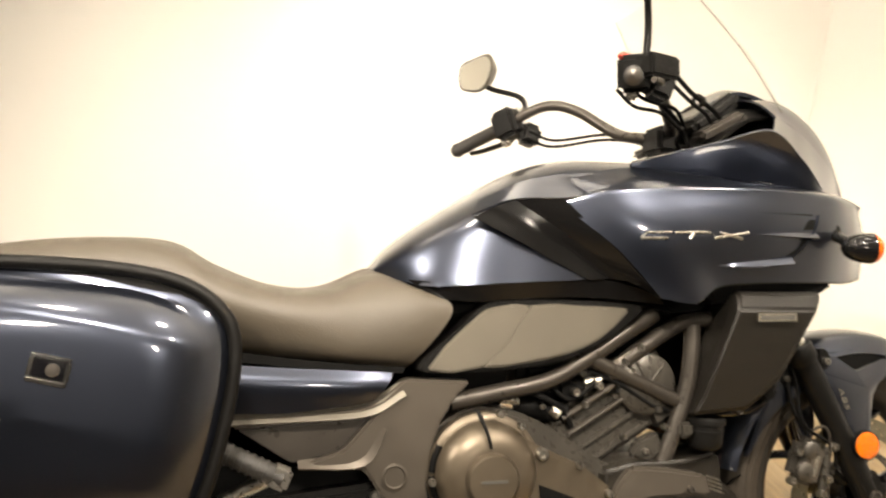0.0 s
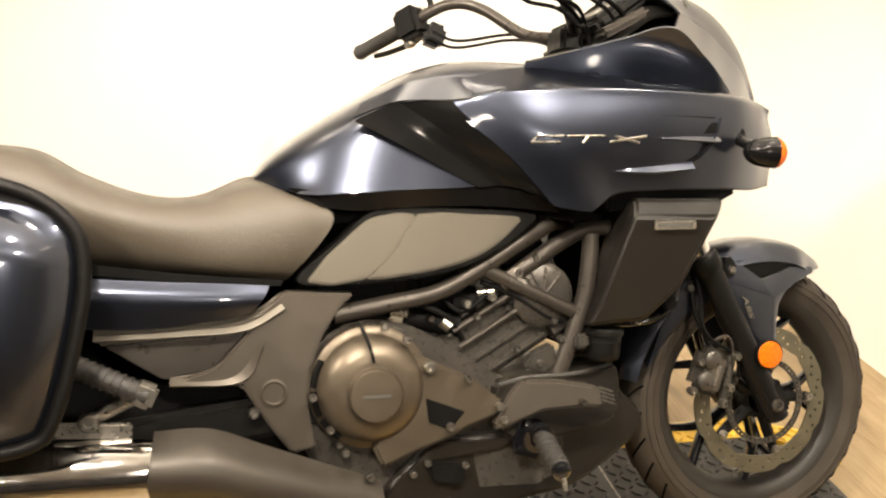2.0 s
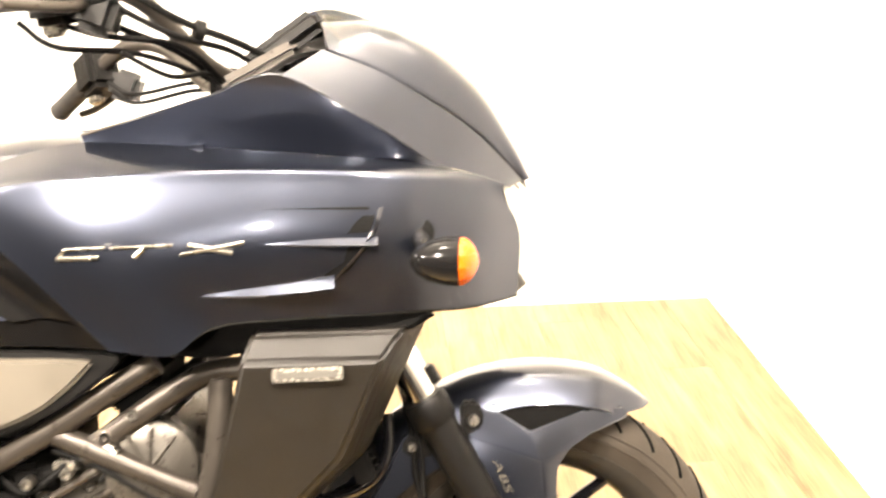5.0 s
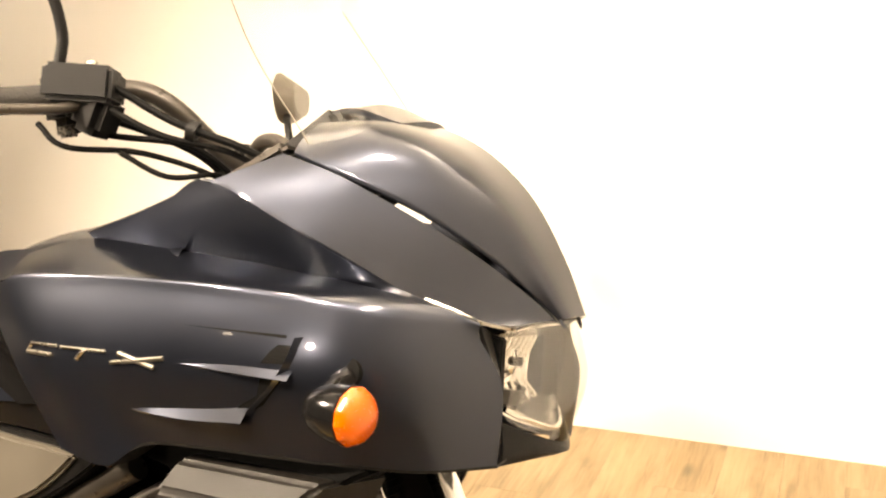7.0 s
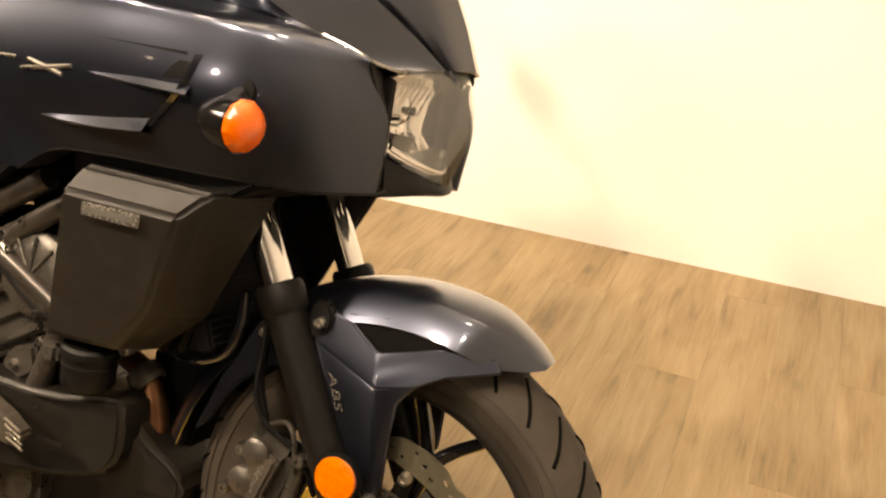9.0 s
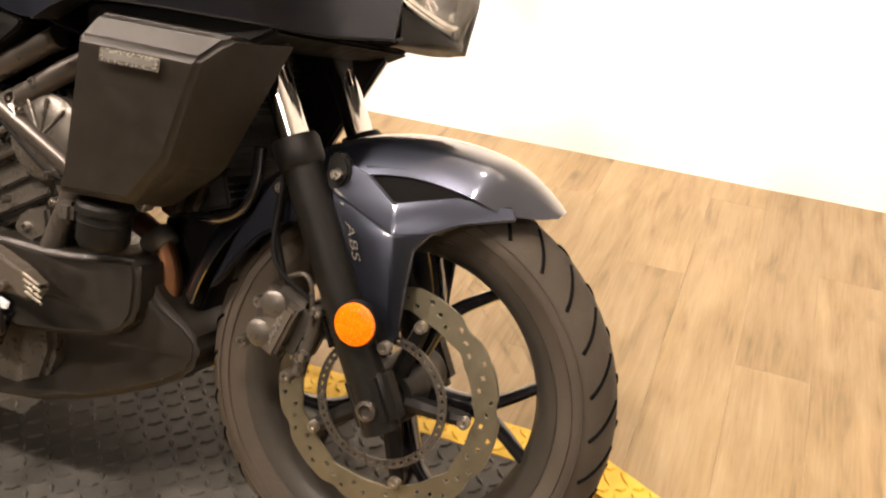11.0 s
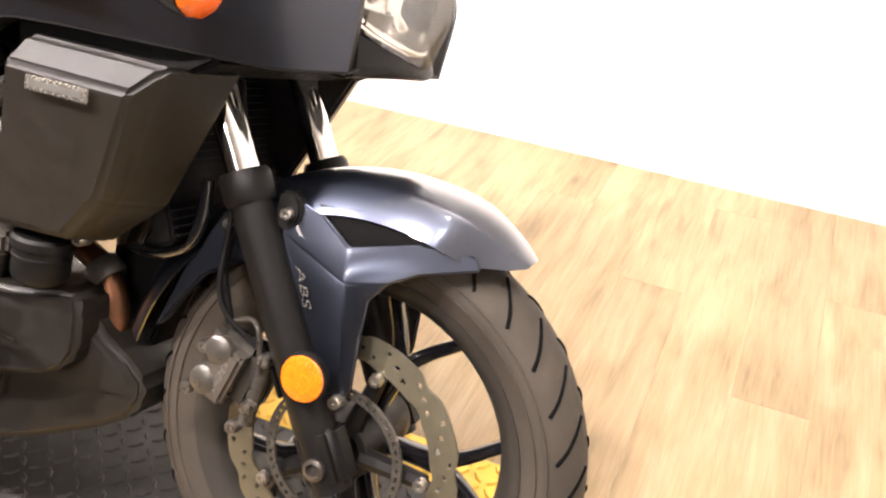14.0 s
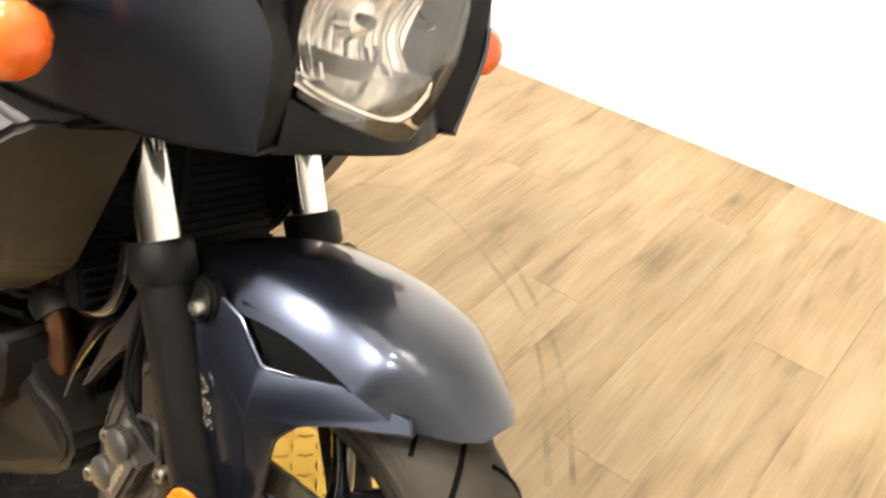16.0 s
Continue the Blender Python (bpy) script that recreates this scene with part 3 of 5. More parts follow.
for bx, bz in ((-0.034, 0.012), (-0.030, -0.050), (0.044, 0.048), (0.052, -0.02), (0.048, -0.055)):
    part("caliper_bolt", bolt(CT @ Vector((bx, -0.018, bz)), 0.009, 0.009), STEEL, caliper, "bright caliper bolt")
part("brake_hose", tube([(-0.150, -0.115, 0.440), (-0.120, -0.118, 0.452), (-0.105, -0.12, 0.435), (-0.10, -0.118, 0.39)], 0.0034, 8, 16), FRAME_STEEL, caliper, "metal banjo brake line")
part("brake_hose", tube([(-0.152, -0.112, 0.435), (-0.180, -0.10, 0.50), (-0.185, -0.085, 0.57), (-0.20, -0.06, 0.64), (-0.23, -0.04, 0.72)], 0.0055, 8, 24), MATTE_BLACK, caliper, "black brake hose")
part("sensor_cable", tube([(-0.075, -0.10, 0.36), (-0.095, -0.115, 0.41), (-0.165, -0.118, 0.46), (-0.175, -0.108, 0.55), (-0.19, -0.08, 0.63)], 0.0035, 8, 24), MATTE_BLACK, caliper)

# -- front fender --
def fender_skin():
    """The crown of the fender: a rounded top, a crease and short side walls, narrowing to a tip in front."""
    bm = bmesh.new()
    rows = []
    n = 56
    for i in range(n + 1):
        u = i / n
        a = radians(32.0 - 111.0 * u)
        k, kw = min(1.0, u / 0.085), min(1.0, u / 0.15)
        hw = 0.026 + 0.062 * kw ** 0.6
        drop = 0.005 + 0.045 * k ** 0.8 - 0.012 * max(0.0, u - 0.5) * 2
        row = []
        for j in range(29):
            v = -1 + 2 * j / 28
            e = max(0.0, abs(v) - 0.64) / 0.36
            r = 0.353 - 0.004 * u - 0.016 * (1 - kw) ** 1.6 - drop * (0.24 * min(1.0, abs(v) / 0.64) ** 2.2 + 0.76 * e ** 1.1)
            row.append(bm.verts.new((r * math.sin(a), hw * v * (1.16 - 0.16 * v * v), 0.30 + r * math.cos(a))))
        rows.append(row)
    for a, b in zip(rows, rows[1:]):
        for j in range(28):
            bm.faces.new((a[j], a[j + 1], b[j + 1], b[j]))
    bmesh.ops.recalc_face_normals(bm, faces=bm.faces[:])
    bmesh.ops.solidify(bm, geom=bm.faces[:], thickness=0.003)
    return bm


def fender_stay(side):
    """The folded side stay: a facet from the bolt tab, an arm to the front and a leg beside the fork."""
    p = {"tab": (-0.102, -0.097, 0.608), "back": (-0.062, -0.0925, 0.596), "notch": (-0.019, -0.098, 0.567), "front": (0.060, -0.0885, 0.591), "low": (-0.108, -0.102, 0.564), "ridge": (-0.008, -0.119, 0.529),
         "knee": (0.020, -0.103, 0.512), "arch": (0.038, -0.100, 0.538), "arm": (0.072, -0.092, 0.557), "end": (0.134, -0.0655, 0.573), "tip": (0.126, -0.0660, 0.589), "shin": (0.016, -0.100, 0.462),
         "foot": (0.016, -0.099, 0.395), "toe": (0.003, -0.102, 0.378), "heel": (-0.036, -0.101, 0.396), "calf": (-0.080, -0.101, 0.478), "fold": (0.000, -0.105, 0.440)}
    bm = bmesh.new()
    vs = {k: bm.verts.new((x, y * side, z)) for k, (x, y, z) in p.items()}
    for face in (("tab", "back", "notch", "ridge", "low"), ("notch", "front", "tip", "end", "arm", "arch", "ridge"), ("low", "ridge", "fold", "toe", "heel", "calf"), ("ridge", "arch", "knee", "shin", "fold"), ("fold", "shin", "foot", "toe")):
        bm.faces.new([vs[k] for k in face])
    bmesh.ops.recalc_face_normals(bm, faces=bm.faces[:])
    if sum(f.normal.y * side for f in bm.faces) > 0:
        bmesh.ops.reverse_faces(bm, faces=bm.faces[:])
    bmesh.ops.solidify(bm, geom=bm.faces[:], thickness=0.006)
    bmesh.ops.bevel(bm, geom=[e for e in bm.edges if e.calc_face_angle(0.0) > 0.15], offset=0.0028, segments=3, affect="EDGES", clamp_overlap=True)
    return bm


fender = part("front_fender", fender_skin(), PAINT, bike, "glossy dark blue front fender with side stays", angle=60)
for s in (1, -1):
    part("fender_stay", fender_stay(s), PAINT, fender, "dark blue folded fender side stay")
    part("fender_flank", plate(rounded([(-0.150, 0.584), (-0.196, 0.566), (-0.226, 0.514), (-0.247, 0.474), (-0.262, 0.434), (-0.281, 0.386), (-0.268, 0.399), (-0.243, 0.440), (-0.216, 0.474), (-0.180, 0.500), (-0.130, 0.526)], 1), -0.088 * s, -0.066 * s, 0.004), PAINT, fender, "dark blue rear fender flank")
    part("bolt_tab", plate(rounded([(-0.150, 0.572), (-0.190, 0.566), (-0.200, 0.548), (-0.184, 0.536), (-0.150, 0.540)], 2), -0.0925 * s, -0.086 * s, 0.002), SATIN_BLACK, fender)
    part("fender_bolt", bolt((-0.186, -0.0925 * s, 0.552), 0.007, 0.006, (0, -s, 0)), STEEL, fender, "bright fender bolt")
    # a black plate behind the slot stands for the shade inside
    part("fender_vent", plate([(-0.074, 0.604), (-0.022, 0.562), (0.004, 0.566), (0.074, 0.588), (0.060, 0.604), (-0.020, 0.611)], -0.0835 * s, -0.070 * s, 0.001), MATTE_BLACK, fender, "vent slot, its shaded inside drawn as a black plate")
    part("bolt_tab", plate(rounded([(-0.116, 0.612), (-0.092, 0.612), (-0.084, 0.588), (-0.096, 0.568), (-0.116, 0.568)], 2), -0.104 * s, -0.085 * s, 0.004), SATIN_BLACK, fender)
    part("fender_bolt", bolt((-0.100, -0.108 * s, 0.588), 0.008, 0.006, (0, -s, 0)), STEEL, fender, "bright fender bolt")
    part("fender_bolt", bolt((0.002, -0.106 * s, 0.381), 0.009, 0.008, (0, -s, 0)), STEEL, fender, "bright fender bolt")
cu = bpy.data.curves.new("lettering", "FONT")
cu.body, cu.size, cu.extrude, cu.align_x, cu.align_y = "ABS", 0.024, 0.0004, "CENTER", "CENTER"
text_ob = new("lettering_source", cu)
bpy.context.view_layer.update()
text_me = bpy.data.meshes.new_from_object(text_ob.evaluated_get(bpy.context.evaluated_depsgraph_get()))
bpy.data.objects.remove(text_ob)
bm = bmesh.new()
bm.from_mesh(text_me)
down = Vector((0.37, 0, -0.93)).normalized()
across = Vector((0.93, 0, 0.37)).normalized()
for v in bm.verts:
    v.co = Vector((-0.062, -0.1125 - v.co.z, 0.508)) + down * (v.co.x * 1.25 + v.co.y * 0.35) + across * v.co.y * 0.62
part("lettering", bm, BADGE, fender, "small silver lettering", smooth=False)

# -- fairing --
RAIL_T = [(-0.735, -0.216, 0.916), (-0.66, -0.242, 0.932), (-0.57, -0.256, 0.938), (-0.46, -0.262, 0.940), (-0.319, -0.264, 0.938), (-0.185, -0.244, 0.930), (-0.10, -0.199, 0.924), (-0.056, -0.166, 0.914)]
RAIL_M = [(-0.643, -0.242, 0.822), (-0.57, -0.264, 0.832), (-0.50, -0.270, 0.840), (-0.42, -0.269, 0.845), (-0.32, -0.265, 0.846), (-0.20, -0.248, 0.846), (-0.105, -0.204, 0.846), (-0.034, -0.146, 0.850)]
RAIL_L = [(-0.552, -0.243, 0.727), (-0.480, -0.243, 0.718), (-0.430, -0.238, 0.750), (-0.35, -0.235, 0.757), (-0.26, -0.228, 0.758), (-0.18, -0.212, 0.758), (-0.105, -0.178, 0.757), (-0.038, -0.137, 0.766)]
RAIL_T2 = [(-0.76, -0.180, 0.938), (-0.68, -0.180, 0.965), (-0.588, -0.184, 0.982), (-0.46, -0.180, 0.974), (-0.319, -0.176, 0.962), (-0.20, -0.190, 0.949), (-0.11, -0.178, 0.933), (-0.060, -0.160, 0.917)]
RAIL_B = [(-0.286, -0.214, 1.087), (-0.240, -0.198, 1.072), (-0.191, -0.180, 1.050), (-0.10, -0.130, 0.998), (-0.04, -0.075, 0.950), (-0.012, -0.050, 0.922)]
RAIL_A2 = [(-0.333, -0.278, 1.047), (-0.28, -0.256, 1.020), (-0.222, -0.226, 0.990), (-0.14, -0.167, 0.940), (-0.085, -0.125, 0.915), (-0.040, -0.095, 0.912)]
VISOR_TOP = [(-0.30, 0.0, 1.158), (-0.22, 0.0, 1.160), (-0.140, 0.0, 1.130), (-0.070, 0.0, 1.072), (-0.020, 0.0, 0.995), (0.010, 0.0, 0.928)]
VISOR_MID = [(-0.29, -0.13, 1.138), (-0.220, -0.128, 1.134), (-0.145, -0.112, 1.102), (-0.076, -0.085, 1.046), (-0.025, -0.058, 0.972), (0.002, -0.038, 0.925)]
VISOR_LOW = [(-0.280, -0.200, 1.094), (-0.22, -0.180, 1.072), (-0.150, -0.145, 1.040), (-0.075, -0.100, 0.992), (-0.028, -0.060, 0.945), (-0.008, -0.045, 0.922)]
VISOR_EDGE = [(x + 0.004, y + 0.012, z - 0.012) for x, y, z in VISOR_LOW]

VENT_A = [(-0.228, 0.8800), (-0.235, 0.8600), (-0.262, 0.8590), (-0.252, 0.8720), (-0.243, 0.8800)]
CREASE_SHADE = [(-0.365, 0.8915), (-0.235, 0.8905), (-0.235, 0.8870), (-0.290, 0.8890)]
VENT_B = [(-0.262, 0.8430), (-0.238, 0.8420), (-0.262, 0.814), (-0.287, 0.801), (-0.293, 0.809), (-0.268, 0.824)]


def skin_y(tree, x, z):
    """How far out the near fairing skin lies at x, z."""
    return tree.ray_cast(Vector((x, -1, z)), Vector((0, 1, 0)))[0].y


def on_skin(tree, outline, side, proud):
    """A thin sheet of the given outline that follows the fairing skin."""
    bm = bmesh.new()
    bm.faces.new([bm.verts.new((x, 0, z)) for x, z in outline])
    bmesh.ops.triangulate(bm, faces=bm.faces[:])
    bmesh.ops.subdivide_edges(bm, edges=bm.edges[:], cuts=4, use_grid_fill=True)
    for v in bm.verts:
        v.co.y = (skin_y(tree, v.co.x, v.co.z) - proud) * side
    return bm


SIDE_RAILS = [RAIL_L, RAIL_M, [(x, y + 0.004, z - 0.016) for x, y, z in RAIL_T], [(x, y + 0.016, z + 0.004) for x, y, z in RAIL_T[:-1]] + [RAIL_T[-1]], RAIL_T2]
skin_bm = loft(SIDE_RAILS, 44, 8)
skin = BVHTree.FromBMesh(skin_bm)
skin_bm.free()

for s in (1, -1):
    fairing = part("fairing_side", loft(SIDE_RAILS, 44, 8, 0.004, s), PAINT, bike, "dark blue painted side fairing with vents")
    part("fairing_upper", loft([[(-0.588, -0.184, 0.982), (-0.50, -0.181, 0.977), (-0.42, -0.178, 0.971), (-0.34, -0.177, 0.964), (-0.25, -0.187, 0.954), (-0.15, -0.179, 0.940), (-0.062, -0.158, 0.918)],
                                [(-0.588, -0.196, 0.989), (-0.50, -0.216, 1.010), (-0.42, -0.243, 1.029), (-0.335, -0.277, 1.047), (-0.245, -0.240, 1.001), (-0.15, -0.174, 0.946), (-0.068, -0.150, 0.921)]], 42, 5, 0.004, s, True), PAINT, fairing)
    part("cowl_cheek", loft([RAIL_A2, RAIL_B], 30, 6, 0.004, s, True), PAINT, fairing)
    part("visor", loft([VISOR_EDGE, VISOR_LOW, VISOR_MID, VISOR_TOP], 30, 6, 0.004, s), PAINT, fairing, "smooth dark blue nose cowl")
    # inward return under the fairing
    part("fairing_lip", loft([RAIL_L[1:], [(x, y * 0.80, z + 0.004) for x, y, z in RAIL_L[1:]]], 30, 3, 0.003, s, True), SATIN_BLACK, fairing, "black underside lip")
    # nose edge beside the headlight
    part("nose_edge", loft([[(-0.044, -0.134, 0.767), (-0.041, -0.139, 0.80), (-0.043, -0.144, 0.850), (-0.061, -0.162, 0.912)],
                            [(-0.056, -0.098, 0.760), (-0.054, -0.100, 0.80), (-0.055, -0.102, 0.850), (-0.066, -0.120, 0.905)]], 12, 3, 0.004, s, True), SATIN_BLACK, fairing, "black inner edge beside the headlight")
    part("lens_wedge", loft([[(-0.125, -0.162, 0.936), (-0.090, -0.158, 0.926), (-0.060, -0.150, 0.914), (-0.042, -0.100, 0.907)],
                             [(-0.122, -0.150, 0.932), (-0.088, -0.124, 0.914), (-0.066, -0.110, 0.911), (-0.042, -0.096, 0.910)]], 12, 3, 0.003, s, True), STEEL, fairing, "clear upper corner of the headlight")
    # bands between tank and fairing, dark reflection and recess shade put in as black
    part("fairing_band", loft([[(-0.826, -0.188, 0.912), (-0.76, -0.199, 0.868), (-0.69, -0.204, 0.82), (-0.624, -0.210, 0.772), (-0.55, -0.218, 0.728)],
                               [(-0.737, -0.2145, 0.916), (-0.692, -0.228, 0.869), (-0.645, -0.241, 0.822), (-0.600, -0.242, 0.775), (-0.552, -0.242, 0.726)]], 24, 4, 0.004, s, True), BAND, fairing, "lower band, its dark reflection put into black")
    part("tank_recess", loft([[(-0.905, -0.183, 0.880), (-0.82, -0.198, 0.835), (-0.75, -0.200, 0.797), (-0.68, -0.199, 0.762)],
                              [(-0.865, -0.183, 0.898), (-0.79, -0.196, 0.856), (-0.71, -0.197, 0.812), (-0.64, -0.198, 0.765)],
                              [(-0.826, -0.190, 0.914), (-0.76, -0.201, 0.870), (-0.69, -0.206, 0.822), (-0.605, -0.210, 0.760)]], 20, 5, 0.003, s), BAND, fairing, "recess, its shade laid over the tank in black")
    # vents with bright lips; shade in openings and crease is laid on as black sheets
    part("vent", on_skin(skin, VENT_A, s, 0.0008), MATTE_BLACK, fairing, "vent opening, its shade drawn as a black sheet", smooth=False)
    part("crease_shade", on_skin(skin, CREASE_SHADE, s, 0.0006), MATTE_BLACK, fairing, "shade of the crease above the vent, drawn in black", smooth=False)
    part("vent", on_skin(skin, VENT_B, s, 0.0008), MATTE_BLACK, fairing, "vent opening, its shade drawn as a black sheet", smooth=False)
    for rail in (((-0.360, 0.8495, 0.0, 0.0), (-0.29, 0.852, 0.006, 0.006), (-0.226, 0.852, 0.010, 0.008)), ((-0.440, 0.789, 0.0, 0.0), (-0.36, 0.797, 0.008, 0.009), (-0.280, 0.808, 0.014, 0.014))):
        top = [(x, skin_y(skin, x, z + 0.003) + 0.001, z + 0.003) for x, z, h, drop in rail]
        out = [(x, skin_y(skin, x, z) - h, z - drop) for x, z, h, drop in rail]
        low = [(x, skin_y(skin, x, z - drop - 0.003) + 0.001, z - drop - 0.003) for x, z, h, drop in rail]
        part("vent_lip", loft([top, out, low], 10, 4, 0, s, True), PAINT, fairing, "blue painted vent lip", angle=30)
    front = ((-0.219, 0.889), (-0.229, 0.860), (-0.249, 0.832), (-0.283, 0.799))
    part("vent_lip", loft([[(x - 0.007, skin_y(skin, x - 0.006, z) + 0.001, z - 0.002) for x, z in front], [(x - 0.004, skin_y(skin, x, z) - 0.007, z) for x, z in front],
                           [(x + 0.003, skin_y(skin, x + 0.004, z) + 0.001, z + 0.001) for x, z in front]], 14, 3, 0, s, True), PAINT, fairing, "blue painted vent lip")
    # turn signal
    AX, SC = Vector((1, -0.18 * s, -0.04)).normalized(), Vector((-0.130, -0.290 * s, 0.823))
    sig = part("turn_signal", joined(tube([(-0.172, -0.222 * s, 0.856), (-0.172, -0.250 * s, 0.846), (-0.166, -0.276 * s, 0.832)], 0.013, 12, 8, 0.010),
                                     lathe([(0, -0.060), (0.008, -0.058), (0.017, -0.051), (0.0245, -0.038), (0.0290, -0.018), (0.0300, 0.0), (0, 0.0)], SC, AX, 28)), BAND, bike, "black turn signal with amber lens")
    part("signal_base", lathe([(0.0, -0.006), (0.024, -0.006), (0.024, 0.002), (0.017, 0.012), (0.0, 0.015)], (-0.175, -0.226 * s, 0.858), (0.1, -s, 0), 22), MATTE_BLACK, sig)
    part("signal_lens", lathe([(0.0292, 0.0008), (0.0285, 0.005), (0.0250, 0.011), (0.0190, 0.0165), (0.0110, 0.0205), (0.004, 0.0225), (0, 0.023)], SC, AX, 12), AMBER, sig, "faceted amber signal lens", angle=24)

    # radiator shroud
    face = [(-0.397, -0.254, 0.706), (-0.224, -0.254, 0.704), (-0.284, -0.216, 0.572), (-0.346, -0.196, 0.508), (-0.464, -0.194, 0.500), (-0.446, -0.205, 0.535)]
    brow = [(-0.386, -0.234, 0.738), (-0.198, -0.230, 0.736), (-0.268, -0.196, 0.566), (-0.338, -0.178, 0.501), (-0.460, -0.178, 0.494), (-0.442, -0.190, 0.535)]
    back = [(-0.385, -0.140, 0.746), (-0.160, -0.140, 0.742), (-0.246, -0.130, 0.562), (-0.322, -0.130, 0.498), (-0.452, -0.130, 0.494), (-0.440, -0.130, 0.535)]
    shroud_bm = bmesh.new()
    loops = [[shroud_bm.verts.new((x, y * s, z)) for x, y, z in ring] for ring in (face, brow, back)]
    shroud_bm.faces.new(loops[0])
    shroud_bm.faces.new(loops[2][::-1])
    for la, lb in zip(loops, loops[1:]):
        for k in range(6):
            shroud_bm.faces.new((la[k], lb[k], lb[(k + 1) % 6], la[(k + 1) % 6]))
    bmesh.ops.recalc_face_normals(shroud_bm, faces=shroud_bm.faces[:])
    bmesh.ops.bevel(shroud_bm, geom=shroud_bm.edges[:], offset=0.006, segments=3, affect="EDGES", clamp_overlap=True)
    shroud = part("radiator_shroud", shroud_bm, SHROUD, bike, "dark grained plastic radiator shroud")
    if s == 1:
        part("badge", box((0.086, 0.004, 0.017), Matrix.Translation((-0.316, -0.2565, 0.690)), 0.0015), BADGE, shroud, "small silver badge")
        part("badge_mark", box((0.074, 0.002, 0.008), Matrix.Translation((-0.316, -0.2582, 0.690)), 0.0006), BADGE_DARK, shroud, "plain bar on the badge")
    part("shroud_bolt", bolt((-0.372, -0.140 * s, 0.505), 0.010, 0.010, (0.3, -s, -0.2)), STEEL, shroud)

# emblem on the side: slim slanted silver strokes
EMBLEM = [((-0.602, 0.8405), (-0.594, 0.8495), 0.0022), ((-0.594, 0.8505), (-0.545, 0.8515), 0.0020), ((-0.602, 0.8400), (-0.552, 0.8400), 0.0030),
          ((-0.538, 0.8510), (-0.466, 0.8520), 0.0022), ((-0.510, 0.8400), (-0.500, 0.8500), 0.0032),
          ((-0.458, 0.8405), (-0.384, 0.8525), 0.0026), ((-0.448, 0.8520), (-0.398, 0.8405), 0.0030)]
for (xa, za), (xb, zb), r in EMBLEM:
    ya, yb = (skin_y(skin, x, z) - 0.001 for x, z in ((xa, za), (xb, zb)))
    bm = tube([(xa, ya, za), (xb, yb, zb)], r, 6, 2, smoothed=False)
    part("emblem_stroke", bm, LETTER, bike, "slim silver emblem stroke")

# -- headlight --
def headlight_rail(z, zc, x_mid, x_side, y_side):
    """A run across the headlight from one side to the other, dipping to zc in the middle."""
    return [(x_side, -y_side, z), (x_mid * 0.45 + x_side * 0.55, -y_side * 0.72, z * 0.55 + zc * 0.45), (x_mid, 0.0, zc), (x_mid * 0.45 + x_side * 0.55, y_side * 0.72, z * 0.55 + zc * 0.45), (x_side, y_side, z)]


hl = part("headlight", loft([headlight_rail(0.908, 0.918, -0.020, -0.052, 0.100), headlight_rail(0.895, 0.898, -0.085, -0.078, 0.086), headlight_rail(0.855, 0.852, -0.104, -0.088, 0.080),
                             headlight_rail(0.826, 0.812, -0.092, -0.080, 0.074), headlight_rail(0.815, 0.790, -0.022, -0.056, 0.092)], 24, 5, 0.003), REFLECTOR_BOWL, bike, "clear headlight with a bright reflector")
part("lens", loft([headlight_rail(0.912, 0.926, -0.002, -0.044, 0.103), headlight_rail(0.862, 0.856, 0.016, -0.040, 0.102), headlight_rail(0.808, 0.779, -0.004, -0.048, 0.094)], 24, 7, 0.002), LENS_CLEAR, hl, "clear headlight lens")
part("bezel", tube([(x + 0.004, y * 0.95, z + 0.004) for x, y, z in headlight_rail(0.815, 0.790, -0.022, -0.056, 0.092)], 0.0036, 8, 30), CHROME, hl, "bright lower rim of the reflector")
part("bulb_cap", lathe([(0, 0), (0.020, 0), (0.024, 0.010), (0.016, 0.022), (0, 0.026)], (-0.100, 0, 0.866), (1, 0, 0), 20), CHROME, hl)
part("bulb", lathe([(0, 0.026), (0.006, 0.026), (0.006, 0.034), (0, 0.036)], (-0.100, 0, 0.866), (1, 0, 0), 14), DARK_CAST, hl, "dark bulb tip")
part("bulb_shade", loft([[(-0.095, -0.050, 0.838), (-0.070, -0.028, 0.834), (-0.060, 0.0, 0.832), (-0.070, 0.028, 0.834), (-0.095, 0.050, 0.838)], [(-0.095, -0.046, 0.822), (-0.074, -0.026, 0.816), (-0.066, 0.0, 0.813), (-0.074, 0.026, 0.816), (-0.095, 0.046, 0.822)]], 12, 2, 0.003, 1, True), DARK_CAST, hl, "dark lower shade")
for k in range(9):
    yk = -0.072 + 0.018 * k
    part("reflector_flute", tube([(-0.070 - 0.012 * (1 - abs(yk) / 0.072), yk, 0.820 - 0.018 * (1 - abs(yk) / 0.072)), (-0.096 + 0.10 * abs(yk), yk * 0.95, 0.850), (-0.074, yk, 0.897)], 0.0026, 6, 10), REFLECTOR_BOWL, hl)
part("headlight_chin", loft([[(-0.050, -0.10, 0.806), (-0.028, -0.068, 0.794), (-0.006, 0.0, 0.778), (-0.028, 0.068, 0.794), (-0.050, 0.10, 0.806)],
                             [(-0.045, -0.112, 0.760), (-0.020, -0.05, 0.764), (-0.010, 0.0, 0.764), (-0.020, 0.05, 0.764), (-0.045, 0.112, 0.760)],
                             [(-0.100, -0.11, 0.758), (-0.10, -0.05, 0.757), (-0.10, 0.0, 0.757), (-0.10, 0.05, 0.757), (-0.100, 0.11, 0.758)]], 16, 4, 0.003), SATIN_BLACK, hl, "black trim below the headlight")
